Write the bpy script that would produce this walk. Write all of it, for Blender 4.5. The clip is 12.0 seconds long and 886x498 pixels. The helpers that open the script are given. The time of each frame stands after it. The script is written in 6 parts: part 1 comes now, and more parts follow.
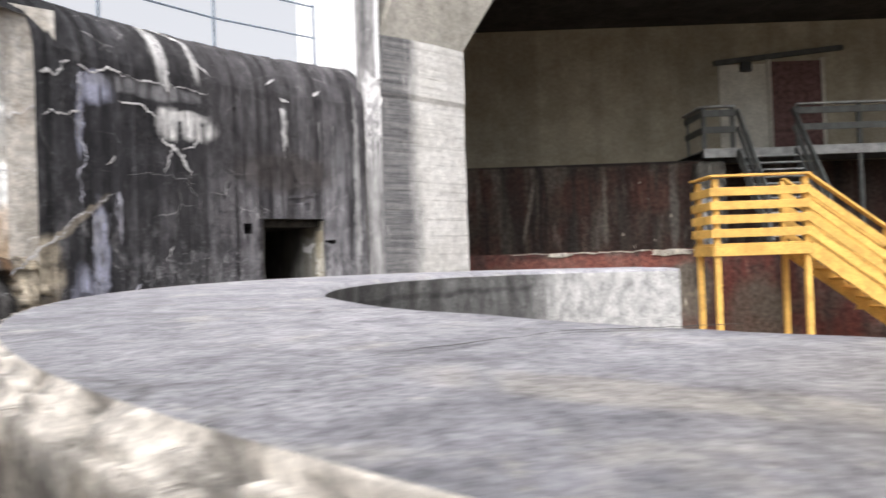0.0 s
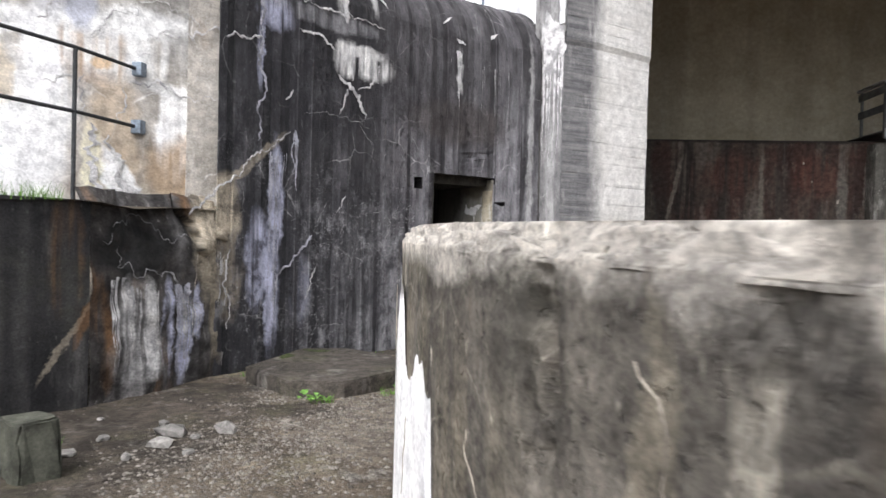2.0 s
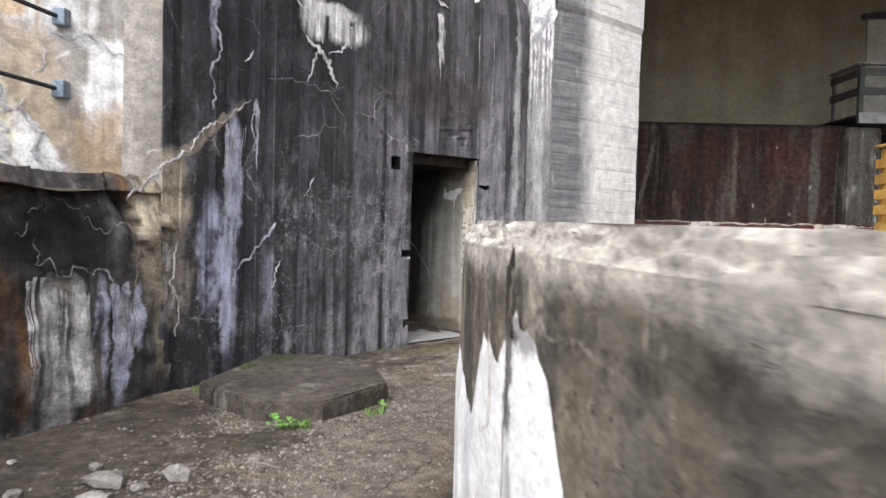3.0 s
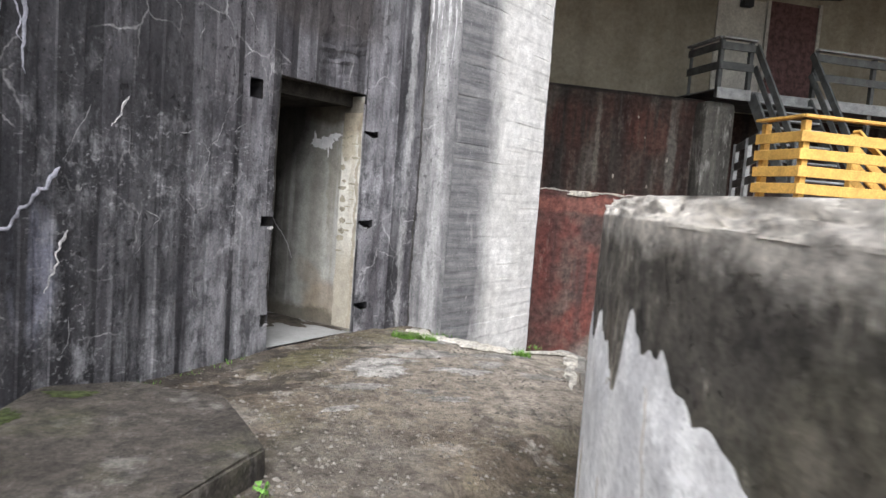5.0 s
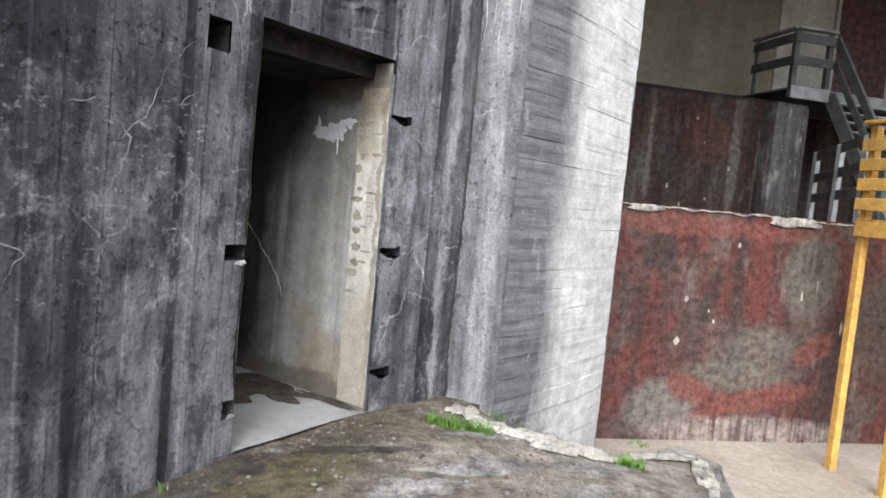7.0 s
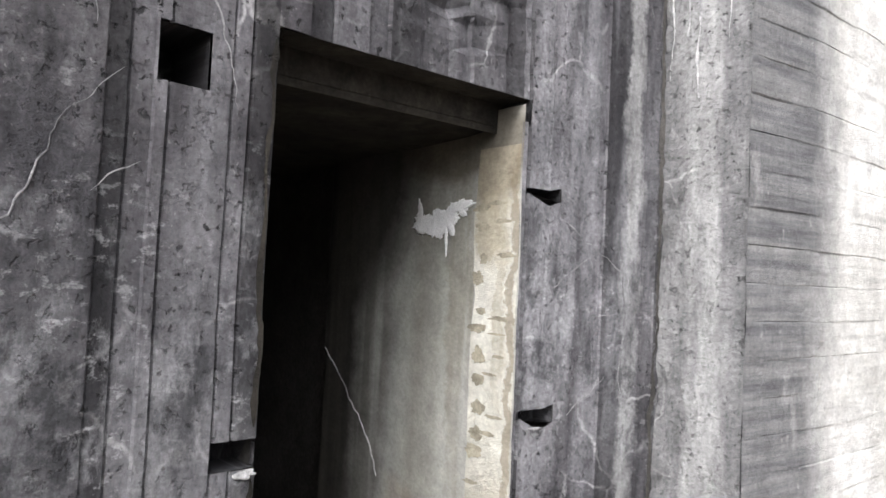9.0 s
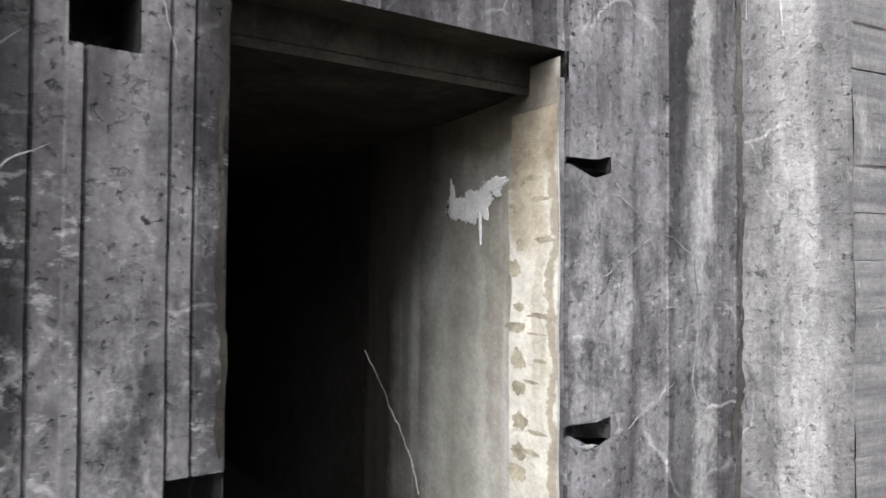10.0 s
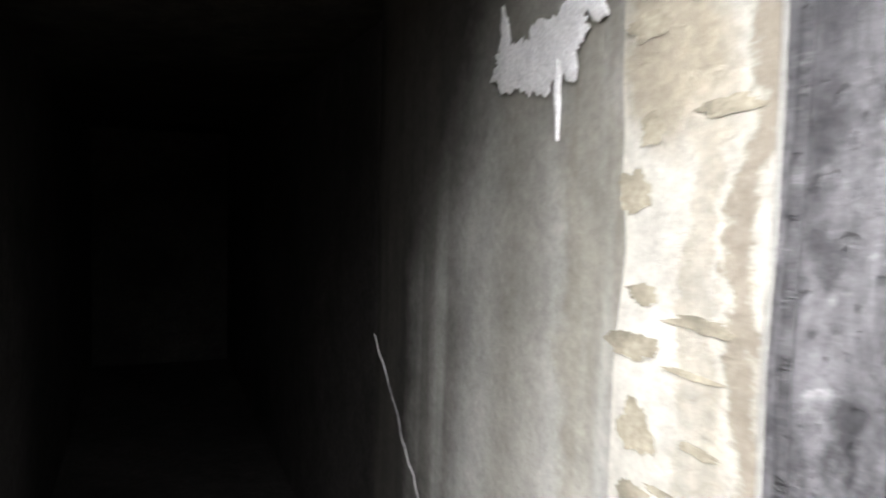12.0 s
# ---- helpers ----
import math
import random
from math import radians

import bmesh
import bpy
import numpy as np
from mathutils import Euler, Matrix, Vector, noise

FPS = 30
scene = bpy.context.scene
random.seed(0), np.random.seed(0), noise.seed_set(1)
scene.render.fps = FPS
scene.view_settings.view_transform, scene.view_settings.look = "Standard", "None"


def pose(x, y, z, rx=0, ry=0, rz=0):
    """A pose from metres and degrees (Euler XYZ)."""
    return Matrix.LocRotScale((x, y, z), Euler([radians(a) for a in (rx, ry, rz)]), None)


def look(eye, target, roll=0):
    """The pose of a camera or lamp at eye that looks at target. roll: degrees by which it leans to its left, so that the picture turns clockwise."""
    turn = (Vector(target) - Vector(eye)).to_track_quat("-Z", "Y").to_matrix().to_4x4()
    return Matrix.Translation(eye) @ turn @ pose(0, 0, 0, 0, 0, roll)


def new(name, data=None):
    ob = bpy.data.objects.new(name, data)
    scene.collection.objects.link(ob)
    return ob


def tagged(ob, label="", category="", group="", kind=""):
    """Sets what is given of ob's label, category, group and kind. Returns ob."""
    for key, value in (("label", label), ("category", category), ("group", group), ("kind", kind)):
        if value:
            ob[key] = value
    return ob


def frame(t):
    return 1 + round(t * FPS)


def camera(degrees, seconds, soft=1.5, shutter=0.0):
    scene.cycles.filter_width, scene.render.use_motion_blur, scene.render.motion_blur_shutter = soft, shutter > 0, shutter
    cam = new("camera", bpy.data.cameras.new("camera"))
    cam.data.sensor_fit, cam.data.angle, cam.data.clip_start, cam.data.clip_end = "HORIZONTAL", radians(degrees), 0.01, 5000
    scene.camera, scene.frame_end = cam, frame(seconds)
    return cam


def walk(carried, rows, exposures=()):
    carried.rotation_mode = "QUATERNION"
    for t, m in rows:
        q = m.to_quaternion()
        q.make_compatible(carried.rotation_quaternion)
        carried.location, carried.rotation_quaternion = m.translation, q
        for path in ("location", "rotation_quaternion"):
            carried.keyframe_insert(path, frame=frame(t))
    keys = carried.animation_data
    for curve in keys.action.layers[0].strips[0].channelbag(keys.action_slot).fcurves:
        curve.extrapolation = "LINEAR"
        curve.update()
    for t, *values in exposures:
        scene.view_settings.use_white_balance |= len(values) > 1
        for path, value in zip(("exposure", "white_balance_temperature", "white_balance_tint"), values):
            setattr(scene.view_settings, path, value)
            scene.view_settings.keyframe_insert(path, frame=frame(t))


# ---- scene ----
cam = camera(65.0, 12.0, shutter=0.3)
PATH = [
    (0, (0.076, -0.013, 1.472), (0.075, 1.986, 1.498), -2.0),
    (0.3, (-0.145, 0.017, 1.442), (-0.329, 2.008, 1.497), -1.5),
    (0.5, (-0.23, 0.077, 1.448), (-0.428, 2.066, 1.522), -1.3),
    (1, (-0.585, 0.267, 1.34), (-0.963, 2.231, 1.358), -1.38),
    (1.5, (-0.933, 0.663, 1.33), (-1.296, 2.629, 1.257), -1.78),
    (2, (-1.276, 1.005, 1.314), (-1.5, 2.992, 1.279), 1.51),
    (2.5, (-1.538, 1.413, 1.31), (-1.653, 3.408, 1.224), 0.8),
    (3, (-1.722, 1.929, 1.343), (-1.799, 3.926, 1.266), 1.6),
    (3.5, (-1.963, 2.456, 1.341), (-1.811, 4.449, 1.282), 2.5),
    (3.7, (-1.983, 2.62, 1.328), (-1.789, 4.609, 1.266), 1.3),
    (5.3, (-2.329, 4.347, 1.32), (-1.857, 6.283, 1.145), 4.83),
    (5.5, (-2.327, 4.535, 1.303), (-1.861, 6.473, 1.136), 4.62),
    (6, (-2.325, 5.056, 1.334), (-1.863, 6.996, 1.182), 6.32),
    (6.5, (-2.277, 5.538, 1.354), (-1.808, 7.475, 1.181), 3.72),
    (7, (-2.153, 6.078, 1.356), (-1.732, 8.027, 1.2), 5.42),
    (7.2, (-2.105, 6.283, 1.372), (-1.715, 8.241, 1.245), 5.92),
    (8.8, (-1.859, 7.643, 1.46), (-1.884, 9.642, 1.512), 3.0),
    (9, (-1.857, 7.721, 1.471), (-1.92, 9.719, 1.543), 2.6),
    (9.5, (-1.799, 7.921, 1.476), (-2.001, 9.91, 1.54), 1.8),
    (10, (-1.67, 8.113, 1.474), (-1.997, 10.086, 1.517), 0.31),
    (10.5, (-1.575, 8.314, 1.474), (-1.851, 10.295, 1.493), -0.19),
    (11, (-1.54, 8.638, 1.478), (-1.74, 10.628, 1.439), 1.8),
    (11.5, (-1.595, 9.08, 1.435), (-1.995, 11.039, 1.39), 1.2),
    (12, (-1.748, 9.43, 1.443), (-2.398, 11.317, 1.312), 1.4),
]
walk(cam, [(t, look(eye, target, roll)) for t, eye, target, roll in PATH], exposures=[(0.0, -0.48, 6450, 12), (0.5, -0.66, 6350, 12), (1.0, -0.64, 6300, 12), (2.0, -0.54, 6300, 12), (3.5, -0.44, 6300, 12), (5.5, -0.34, 6150, 11), (7.0, -0.32, 6100, 11), (9.0, 0.0, 6320, 11), (10.0, 0.1, 6320, 11), (11.0, 0.48, 6320, 11), (12.0, 0.55, 6300, 11)])

# ---- world and sun: bright overcast sky ----
sky_world = bpy.data.worlds.new("overcast_sky")
scene.world = sky_world
sky_world.use_nodes = True
wn = sky_world.node_tree.nodes
sky = wn.new("ShaderNodeTexSky")
sky.sky_type = "NISHITA"
sky.sun_disc = False
sky.sun_elevation = radians(52)
sky.sun_rotation = radians(200)
sky.air_density, sky.dust_density, sky.ozone_density = 1.0, 8.0, 1.0
wn["Background"].inputs["Strength"].default_value = 0.15
veil = wn.new("ShaderNodeHueSaturation")
veil.inputs["Saturation"].default_value, veil.inputs["Value"].default_value = 0.16, 2.95
sky_world.node_tree.links.new(sky.outputs[0], veil.inputs["Color"])
sky_world.node_tree.links.new(veil.outputs[0], wn["Background"].inputs["Color"])
sun = new("sun", bpy.data.lights.new("sun", "SUN"))
sun.data.energy, sun.data.angle, sun.data.color = 0.5, radians(18), (1.0, 0.98, 0.95)
sun.matrix_world = look((-4, -10, 13), (0, 0, 0))


# ---- materials ----
def nodes_of(name):
    m = bpy.data.materials.new(name)
    m.use_nodes = True
    nt = m.node_tree
    return m, nt, nt.nodes["Principled BSDF"]


def add(nt, kind, **inputs):
    n = nt.nodes.new(kind)
    for k, v in inputs.items():
        n.inputs[k].default_value = v
    return n


def mix(nt, fac, a, b, how="MIX"):
    n = nt.nodes.new("ShaderNodeMix")
    n.data_type, n.blend_type = "RGBA", how
    for sock, v in ((n.inputs[0], fac), (n.inputs[6], a), (n.inputs[7], b)):
        if isinstance(v, bpy.types.NodeSocket):
            nt.links.new(v, sock)
        elif isinstance(v, (int, float)):
            sock.default_value = v
        else:
            sock.default_value = (*v, 1)
    return n.outputs[2]


def scaled(nt, coords, s):
    m = nt.nodes.new("ShaderNodeMapping")
    m.inputs["Scale"].default_value = s
    nt.links.new(coords, m.inputs["Vector"])
    return m.outputs[0]


def noise_of(nt, coords, scale, detail=4.0, rough=0.6, stretch=(1, 1, 1), lo=0.35, hi=0.65):
    n = add(nt, "ShaderNodeTexNoise", Scale=scale, Detail=detail, Roughness=rough)
    nt.links.new(scaled(nt, coords, stretch), n.inputs["Vector"])
    r = add(nt, "ShaderNodeMapRange", **{"From Min": lo, "From Max": hi})
    nt.links.new(n.outputs["Fac"], r.inputs["Value"])
    return r.outputs[0]


def times(nt, a, k):
    n = nt.nodes.new("ShaderNodeMath")
    n.operation = "MULTIPLY"
    for sock, v in zip(n.inputs, (a, k)):
        if isinstance(v, bpy.types.NodeSocket):
            nt.links.new(v, sock)
        else:
            sock.default_value = v
    return n.outputs[0]


def stain_on(nt, co, c, spots):
    """Stains and runs with soft ragged borders: (u, v, half width, half height, turn, colour, amount, streaky)."""
    warp = add(nt, "ShaderNodeTexNoise", Scale=4.0, Detail=7.0, Roughness=0.7)
    nt.links.new(co, warp.inputs["Vector"])
    centred = mix(nt, 1.0, warp.outputs["Color"], (0.5, 0.5, 0.5), "SUBTRACT")
    bent = mix(nt, 0.22, co, centred, "ADD")
    runs = noise_of(nt, co, 9.0, 2.5, 0.5, (1, 0.07, 1), 0.38, 0.54)
    for u, v, ru, rv, turn, colour, amount, streaky in spots:
        m = nt.nodes.new("ShaderNodeMapping")
        m.vector_type = "TEXTURE"
        m.inputs["Location"].default_value = (u, v, 0)
        m.inputs["Rotation"].default_value = (0, 0, radians(turn))
        m.inputs["Scale"].default_value = (ru, rv, 1)
        nt.links.new(bent, m.inputs["Vector"])
        flat = nt.nodes.new("ShaderNodeVectorMath")
        flat.operation = "MULTIPLY"
        flat.inputs[1].default_value = (1, 1, 0)
        nt.links.new(m.outputs[0], flat.inputs[0])
        far = nt.nodes.new("ShaderNodeVectorMath")
        far.operation = "LENGTH"
        nt.links.new(flat.outputs[0], far.inputs[0])
        inside_it = add(nt, "ShaderNodeMapRange", **{"From Min": 1.1, "From Max": 0.7})
        nt.links.new(far.outputs["Value"], inside_it.inputs["Value"])
        f = times(nt, inside_it.outputs[0], amount)
        c = mix(nt, times(nt, f, runs) if streaky else f, c, colour)
    return c


def concrete(name, c1, c2, streak=None, streak_amount=0.6, white=0.0, white_colour=(0.62, 0.6, 0.56), moss=0.0, rust=0.0, boards=0, uv=True,
             rough=0.88, bump=0.5, streak_scale=5.0, extra=None, contrast=0.6, side=None, crackle=None, pitted=0.0, hard=0.0, lines=0.0, stains=(), strips=0.0, grain_amount=0.8, board_tones=0.0, scuffs=0.0):
    """Weathered concrete. boards: 0 none, 1 upright, 2 level board marks."""
    m, nt, bsdf = nodes_of(name)
    tc = nt.nodes.new("ShaderNodeTexCoord")
    co = tc.outputs["UV"] if uv else tc.outputs["Object"]
    up = (1, 0.06, 1) if uv else (1, 1, 0.06)
    level = (0.05, 1, 1) if uv else (0.05, 0.05, 1)
    c = mix(nt, noise_of(nt, co, 1.1, 6), c1, c2)
    if extra:
        c = mix(nt, times(nt, noise_of(nt, co, extra[1], 3, 0.55, extra[3] if len(extra) > 3 else (1, 1, 1), 0.48, 0.6), extra[2]), c, extra[0])
    if streak:
        c = mix(nt, times(nt, noise_of(nt, co, streak_scale, 2.5, 0.5, up, 0.45, 0.64), streak_amount), c, streak)
        c = mix(nt, times(nt, noise_of(nt, co, streak_scale * 0.35, 2.5, 0.5, up, 0.5, 0.68), streak_amount * 0.8), c, (c1[0] * 0.55, c1[1] * 0.55, c1[2] * 0.58))
    if side:
        # a broad weather stain along one upright edge, with a ragged border
        sep = nt.nodes.new("ShaderNodeSeparateXYZ")
        nt.links.new(co, sep.inputs[0])
        wob = nt.nodes.new("ShaderNodeMath")
        wob.operation = "MULTIPLY_ADD"
        nt.links.new(noise_of(nt, co, 1.6, 4, 0.6, (1, 0.5, 1), 0.2, 0.8), wob.inputs[0])
        wob.inputs[1].default_value = 0.35
        nt.links.new(sep.outputs[0], wob.inputs[2])
        fall_off = add(nt, "ShaderNodeMapRange", **{"From Min": side[1], "From Max": side[2], "To Min": 1.0, "To Max": 0.0})
        nt.links.new(wob.outputs[0], fall_off.inputs["Value"])
        c = mix(nt, times(nt, fall_off.outputs[0], side[3]), c, side[0])
    if boards == 2:
        c = mix(nt, times(nt, noise_of(nt, co, 15.0, 6, 0.7, level, 0.4, 0.7), 0.5), c, (c1[0] * 0.72, c1[1] * 0.72, c1[2] * 0.73))
    if white:
        w = times(nt, noise_of(nt, co, 3.0, 6, 0.7, (1, 0.25, 1) if uv else (1, 1, 0.25), 0.56, 0.66), white)
        c = mix(nt, w, c, white_colour)
        w2 = times(nt, noise_of(nt, co, 22.0, 3, 0.6, (1, 0.5, 1) if uv else (1, 1, 0.5), 0.64, 0.72), white)
        c = mix(nt, w2, c, white_colour)
    if moss:
        c = mix(nt, times(nt, noise_of(nt, co, 1.7, 6, 0.7, (1, 1, 1), 0.52, 0.68), moss), c, (0.1, 0.11, 0.045))
    if rust:
        c = mix(nt, times(nt, noise_of(nt, co, 2.3, 5, 0.65, (1, 0.4, 1), 0.55, 0.7), rust), c, (0.28, 0.16, 0.08))
    if lines:
        # joints of level boards
        wave = add(nt, "ShaderNodeTexWave", Scale=1.12, Distortion=0.7, Detail=3.0, **{"Detail Scale": 2.5})
        wave.bands_direction = "Y"
        nt.links.new(co, wave.inputs["Vector"])
        thin = add(nt, "ShaderNodeMapRange", **{"From Min": 0.965, "From Max": 1.0})
        nt.links.new(wave.outputs["Fac"], thin.inputs["Value"])
        c = mix(nt, times(nt, times(nt, thin.outputs[0], noise_of(nt, co, 1.7, 4, 0.7, (0.6, 1, 1), 0.4, 0.6)), lines), c, (c1[0] * 0.35, c1[1] * 0.35, c1[2] * 0.36))
    if crackle:
        # hairline crazing filled with pale lime, here and there
        warp = add(nt, "ShaderNodeTexNoise", Scale=5.0, Detail=4.0)
        nt.links.new(co, warp.inputs["Vector"])
        bent = mix(nt, 0.16, co, warp.outputs["Color"], "ADD")
        vor = add(nt, "ShaderNodeTexVoronoi", Scale=crackle[0])
        vor.feature = "DISTANCE_TO_EDGE"
        nt.links.new(bent, vor.inputs["Vector"])
        thin = add(nt, "ShaderNodeMapRange", **{"From Min": 0.022, "From Max": 0.004})
        nt.links.new(vor.outputs["Distance"], thin.inputs["Value"])
        c = mix(nt, times(nt, times(nt, thin.outputs[0], noise_of(nt, co, 1.5, 4, 0.7, (1, 1, 1), 0.5, 0.62)), crackle[1]), c, crackle[2])
    if pitted:
        # small dark blow-holes and lost skin
        p1 = noise_of(nt, co, 42.0, 3, 0.6, (1, 0.8, 1), 0.6, 0.68)
        c = mix(nt, times(nt, times(nt, p1, noise_of(nt, co, 2.2, 4, 0.7, (1, 1, 1), 0.42, 0.6)), pitted), c, (0.02, 0.02, 0.021))
        p2 = noise_of(nt, co, 60.0, 2, 0.6, (1, 0.7, 1), 0.66, 0.72)
        c = mix(nt, times(nt, p2, pitted * 0.2), c, (0.4, 0.39, 0.39))
        gouge = times(nt, noise_of(nt, co, 11.0, 6, 0.75, (1, 0.7, 1), 0.58, 0.63), noise_of(nt, co, 0.9, 3, 0.6, (1, 1, 1), 0.48, 0.58))
        c = mix(nt, times(nt, gouge, min(0.9, pitted * 0.55)), c, [q * 0.6 for q in c1])
        hollows = mix(nt, 1.0, times(nt, p1, 0.5), gouge, "ADD")
    if strips:
        # single boards, each with a tone of its own
        sep = nt.nodes.new("ShaderNodeSeparateXYZ")
        nt.links.new(co, sep.inputs[0])
        cell = add(nt, "ShaderNodeTexVoronoi", Scale=8.5)
        cell.voronoi_dimensions = "1D"
        nt.links.new(sep.outputs[0], cell.inputs["W"])
        tone = nt.nodes.new("ShaderNodeSeparateColor")
        nt.links.new(cell.outputs["Color"], tone.inputs[0])
        c = mix(nt, times(nt, noise_of(nt, co, 1.2, 4, 0.6, (1, 0.5, 1), 0.3, 0.6), strips), c, mix(nt, tone.outputs[0], (0.35, 0.35, 0.35), (1.9, 1.9, 1.9)), "MULTIPLY")
    if board_tones:
        # each casting board has a tone of its own, weaker here and there
        tone_uv = nt.nodes.new("ShaderNodeUVMap")
        tone_uv.uv_map = "boards"
        sep = nt.nodes.new("ShaderNodeSeparateXYZ")
        nt.links.new(tone_uv.outputs[0], sep.inputs[0])
        c = mix(nt, times(nt, noise_of(nt, co, 1.4, 5, 0.65, (1, 0.6, 1), 0.15, 0.45), board_tones), c, mix(nt, sep.outputs[0], (0.48, 0.48, 0.48), (1.75, 1.75, 1.75)), "MULTIPLY")
    if stains:
        c = stain_on(nt, co, c, stains)
    if scuffs:
        # pale flecks and torn skin, in patches
        sep = nt.nodes.new("ShaderNodeSeparateXYZ")
        nt.links.new(co, sep.inputs[0])
        low_part = add(nt, "ShaderNodeMapRange", **{"From Min": 2.3, "From Max": 1.3, "To Min": 0.12, "To Max": 1.0})
        nt.links.new(sep.outputs[1], low_part.inputs["Value"])
        patch = times(nt, noise_of(nt, co, 1.6, 5, 0.7, (1, 0.7, 1), 0.46, 0.6), low_part.outputs[0])
        c = mix(nt, times(nt, times(nt, noise_of(nt, co, 26.0, 5, 0.7, (0.75, 1, 1), 0.56, 0.64), patch), scuffs), c, (0.43, 0.425, 0.435))
        c = mix(nt, times(nt, times(nt, noise_of(nt, co, 6.0, 7, 0.75, (1, 0.5, 1), 0.5, 0.6), patch), scuffs * 0.95), c, (0.3, 0.297, 0.31))
        c = mix(nt, times(nt, noise_of(nt, co, 4.0, 7, 0.75, (1, 0.7, 1), 0.5, 0.6), times(nt, low_part.outputs[0], scuffs)), c, (0.03, 0.03, 0.034))
    fine = noise_of(nt, co, 55.0, 5, 0.75, (1, 1, 1), 0.3, 0.7)
    c = mix(nt, grain_amount, c, mix(nt, fine, (0.45, 0.45, 0.45), (1.5, 1.5, 1.5)), "MULTIPLY")
    mid = noise_of(nt, co, 9.0, 6, 0.7, (1, 0.3, 1) if boards == 1 else (1, 1, 1), 0.25 + 0.13 * hard, 0.75 - 0.13 * hard)
    c = mix(nt, contrast, c, mix(nt, mid, (0.45, 0.45, 0.46), (1.5, 1.5, 1.49)), "MULTIPLY")
    nt.links.new(c, bsdf.inputs["Base Color"])
    bsdf.inputs["Roughness"].default_value = rough
    bsdf.inputs["Specular IOR Level"].default_value = 0.25
    b1 = add(nt, "ShaderNodeBump", Strength=bump, Distance=0.02)
    pits = add(nt, "ShaderNodeTexNoise", Scale=26.0, Detail=8.0, Roughness=0.8)
    nt.links.new(co, pits.inputs["Vector"])
    nt.links.new(pits.outputs["Fac"], b1.inputs["Height"])
    last = b1
    if pitted:
        b3 = add(nt, "ShaderNodeBump", Strength=min(1.0, pitted), Distance=0.022)
        b3.invert = True
        nt.links.new(hollows, b3.inputs["Height"])
        nt.links.new(b1.outputs[0], b3.inputs["Normal"])
        last = b3
    if boards:
        grain = add(nt, "ShaderNodeTexNoise", Scale=14.0, Detail=2.0, Roughness=0.5)
        nt.links.new(scaled(nt, co, up if boards == 1 else level), grain.inputs["Vector"])
        b2 = add(nt, "ShaderNodeBump", Strength=bump * 0.8, Distance=0.01)
        nt.links.new(grain.outputs["Fac"], b2.inputs["Height"])
        nt.links.new(last.outputs[0], b2.inputs["Normal"])
        last = b2
    nt.links.new(last.outputs[0], bsdf.inputs["Normal"])
    return m


def plain(name, colour, rough=0.7, metal=0.0, vary=0.35, scale=6.0, stretch=(1, 1, 1), bump=0.2, per_piece=0.0):
    """A simple surface with two scales of variation; per_piece varies it from object to object."""
    m, nt, bsdf = nodes_of(name)
    co = nt.nodes.new("ShaderNodeTexCoord").outputs["Object"]
    lo, hi = [c * (1 - vary) for c in colour], [min(1.0, c * (1 + vary)) for c in colour]
    c = mix(nt, noise_of(nt, co, scale, 5, 0.65, stretch), lo, hi)
    c = mix(nt, 0.5, c, mix(nt, noise_of(nt, co, scale * 9, 3, 0.6, stretch), (0.7, 0.7, 0.7), (1.25, 1.25, 1.25)), "MULTIPLY")
    if per_piece:
        info = nt.nodes.new("ShaderNodeObjectInfo")
        ramp = add(nt, "ShaderNodeMapRange", **{"To Min": 1 - per_piece, "To Max": 1 + per_piece})
        nt.links.new(info.outputs["Random"], ramp.inputs["Value"])
        hsv = nt.nodes.new("ShaderNodeHueSaturation")
        nt.links.new(ramp.outputs[0], hsv.inputs["Value"])
        nt.links.new(c, hsv.inputs["Color"])
        c = hsv.outputs[0]
    nt.links.new(c, bsdf.inputs["Base Color"])
    bsdf.inputs["Roughness"].default_value, bsdf.inputs["Metallic"].default_value = rough, metal
    bsdf.inputs["Specular IOR Level"].default_value = 0.3
    b = add(nt, "ShaderNodeBump", Strength=bump, Distance=0.01)
    n = add(nt, "ShaderNodeTexNoise", Scale=scale * 6, Detail=5.0, Roughness=0.7)
    nt.links.new(scaled(nt, co, stretch), n.inputs["Vector"])
    nt.links.new(n.outputs["Fac"], b.inputs["Height"])
    nt.links.new(b.outputs[0], bsdf.inputs["Normal"])
    return m


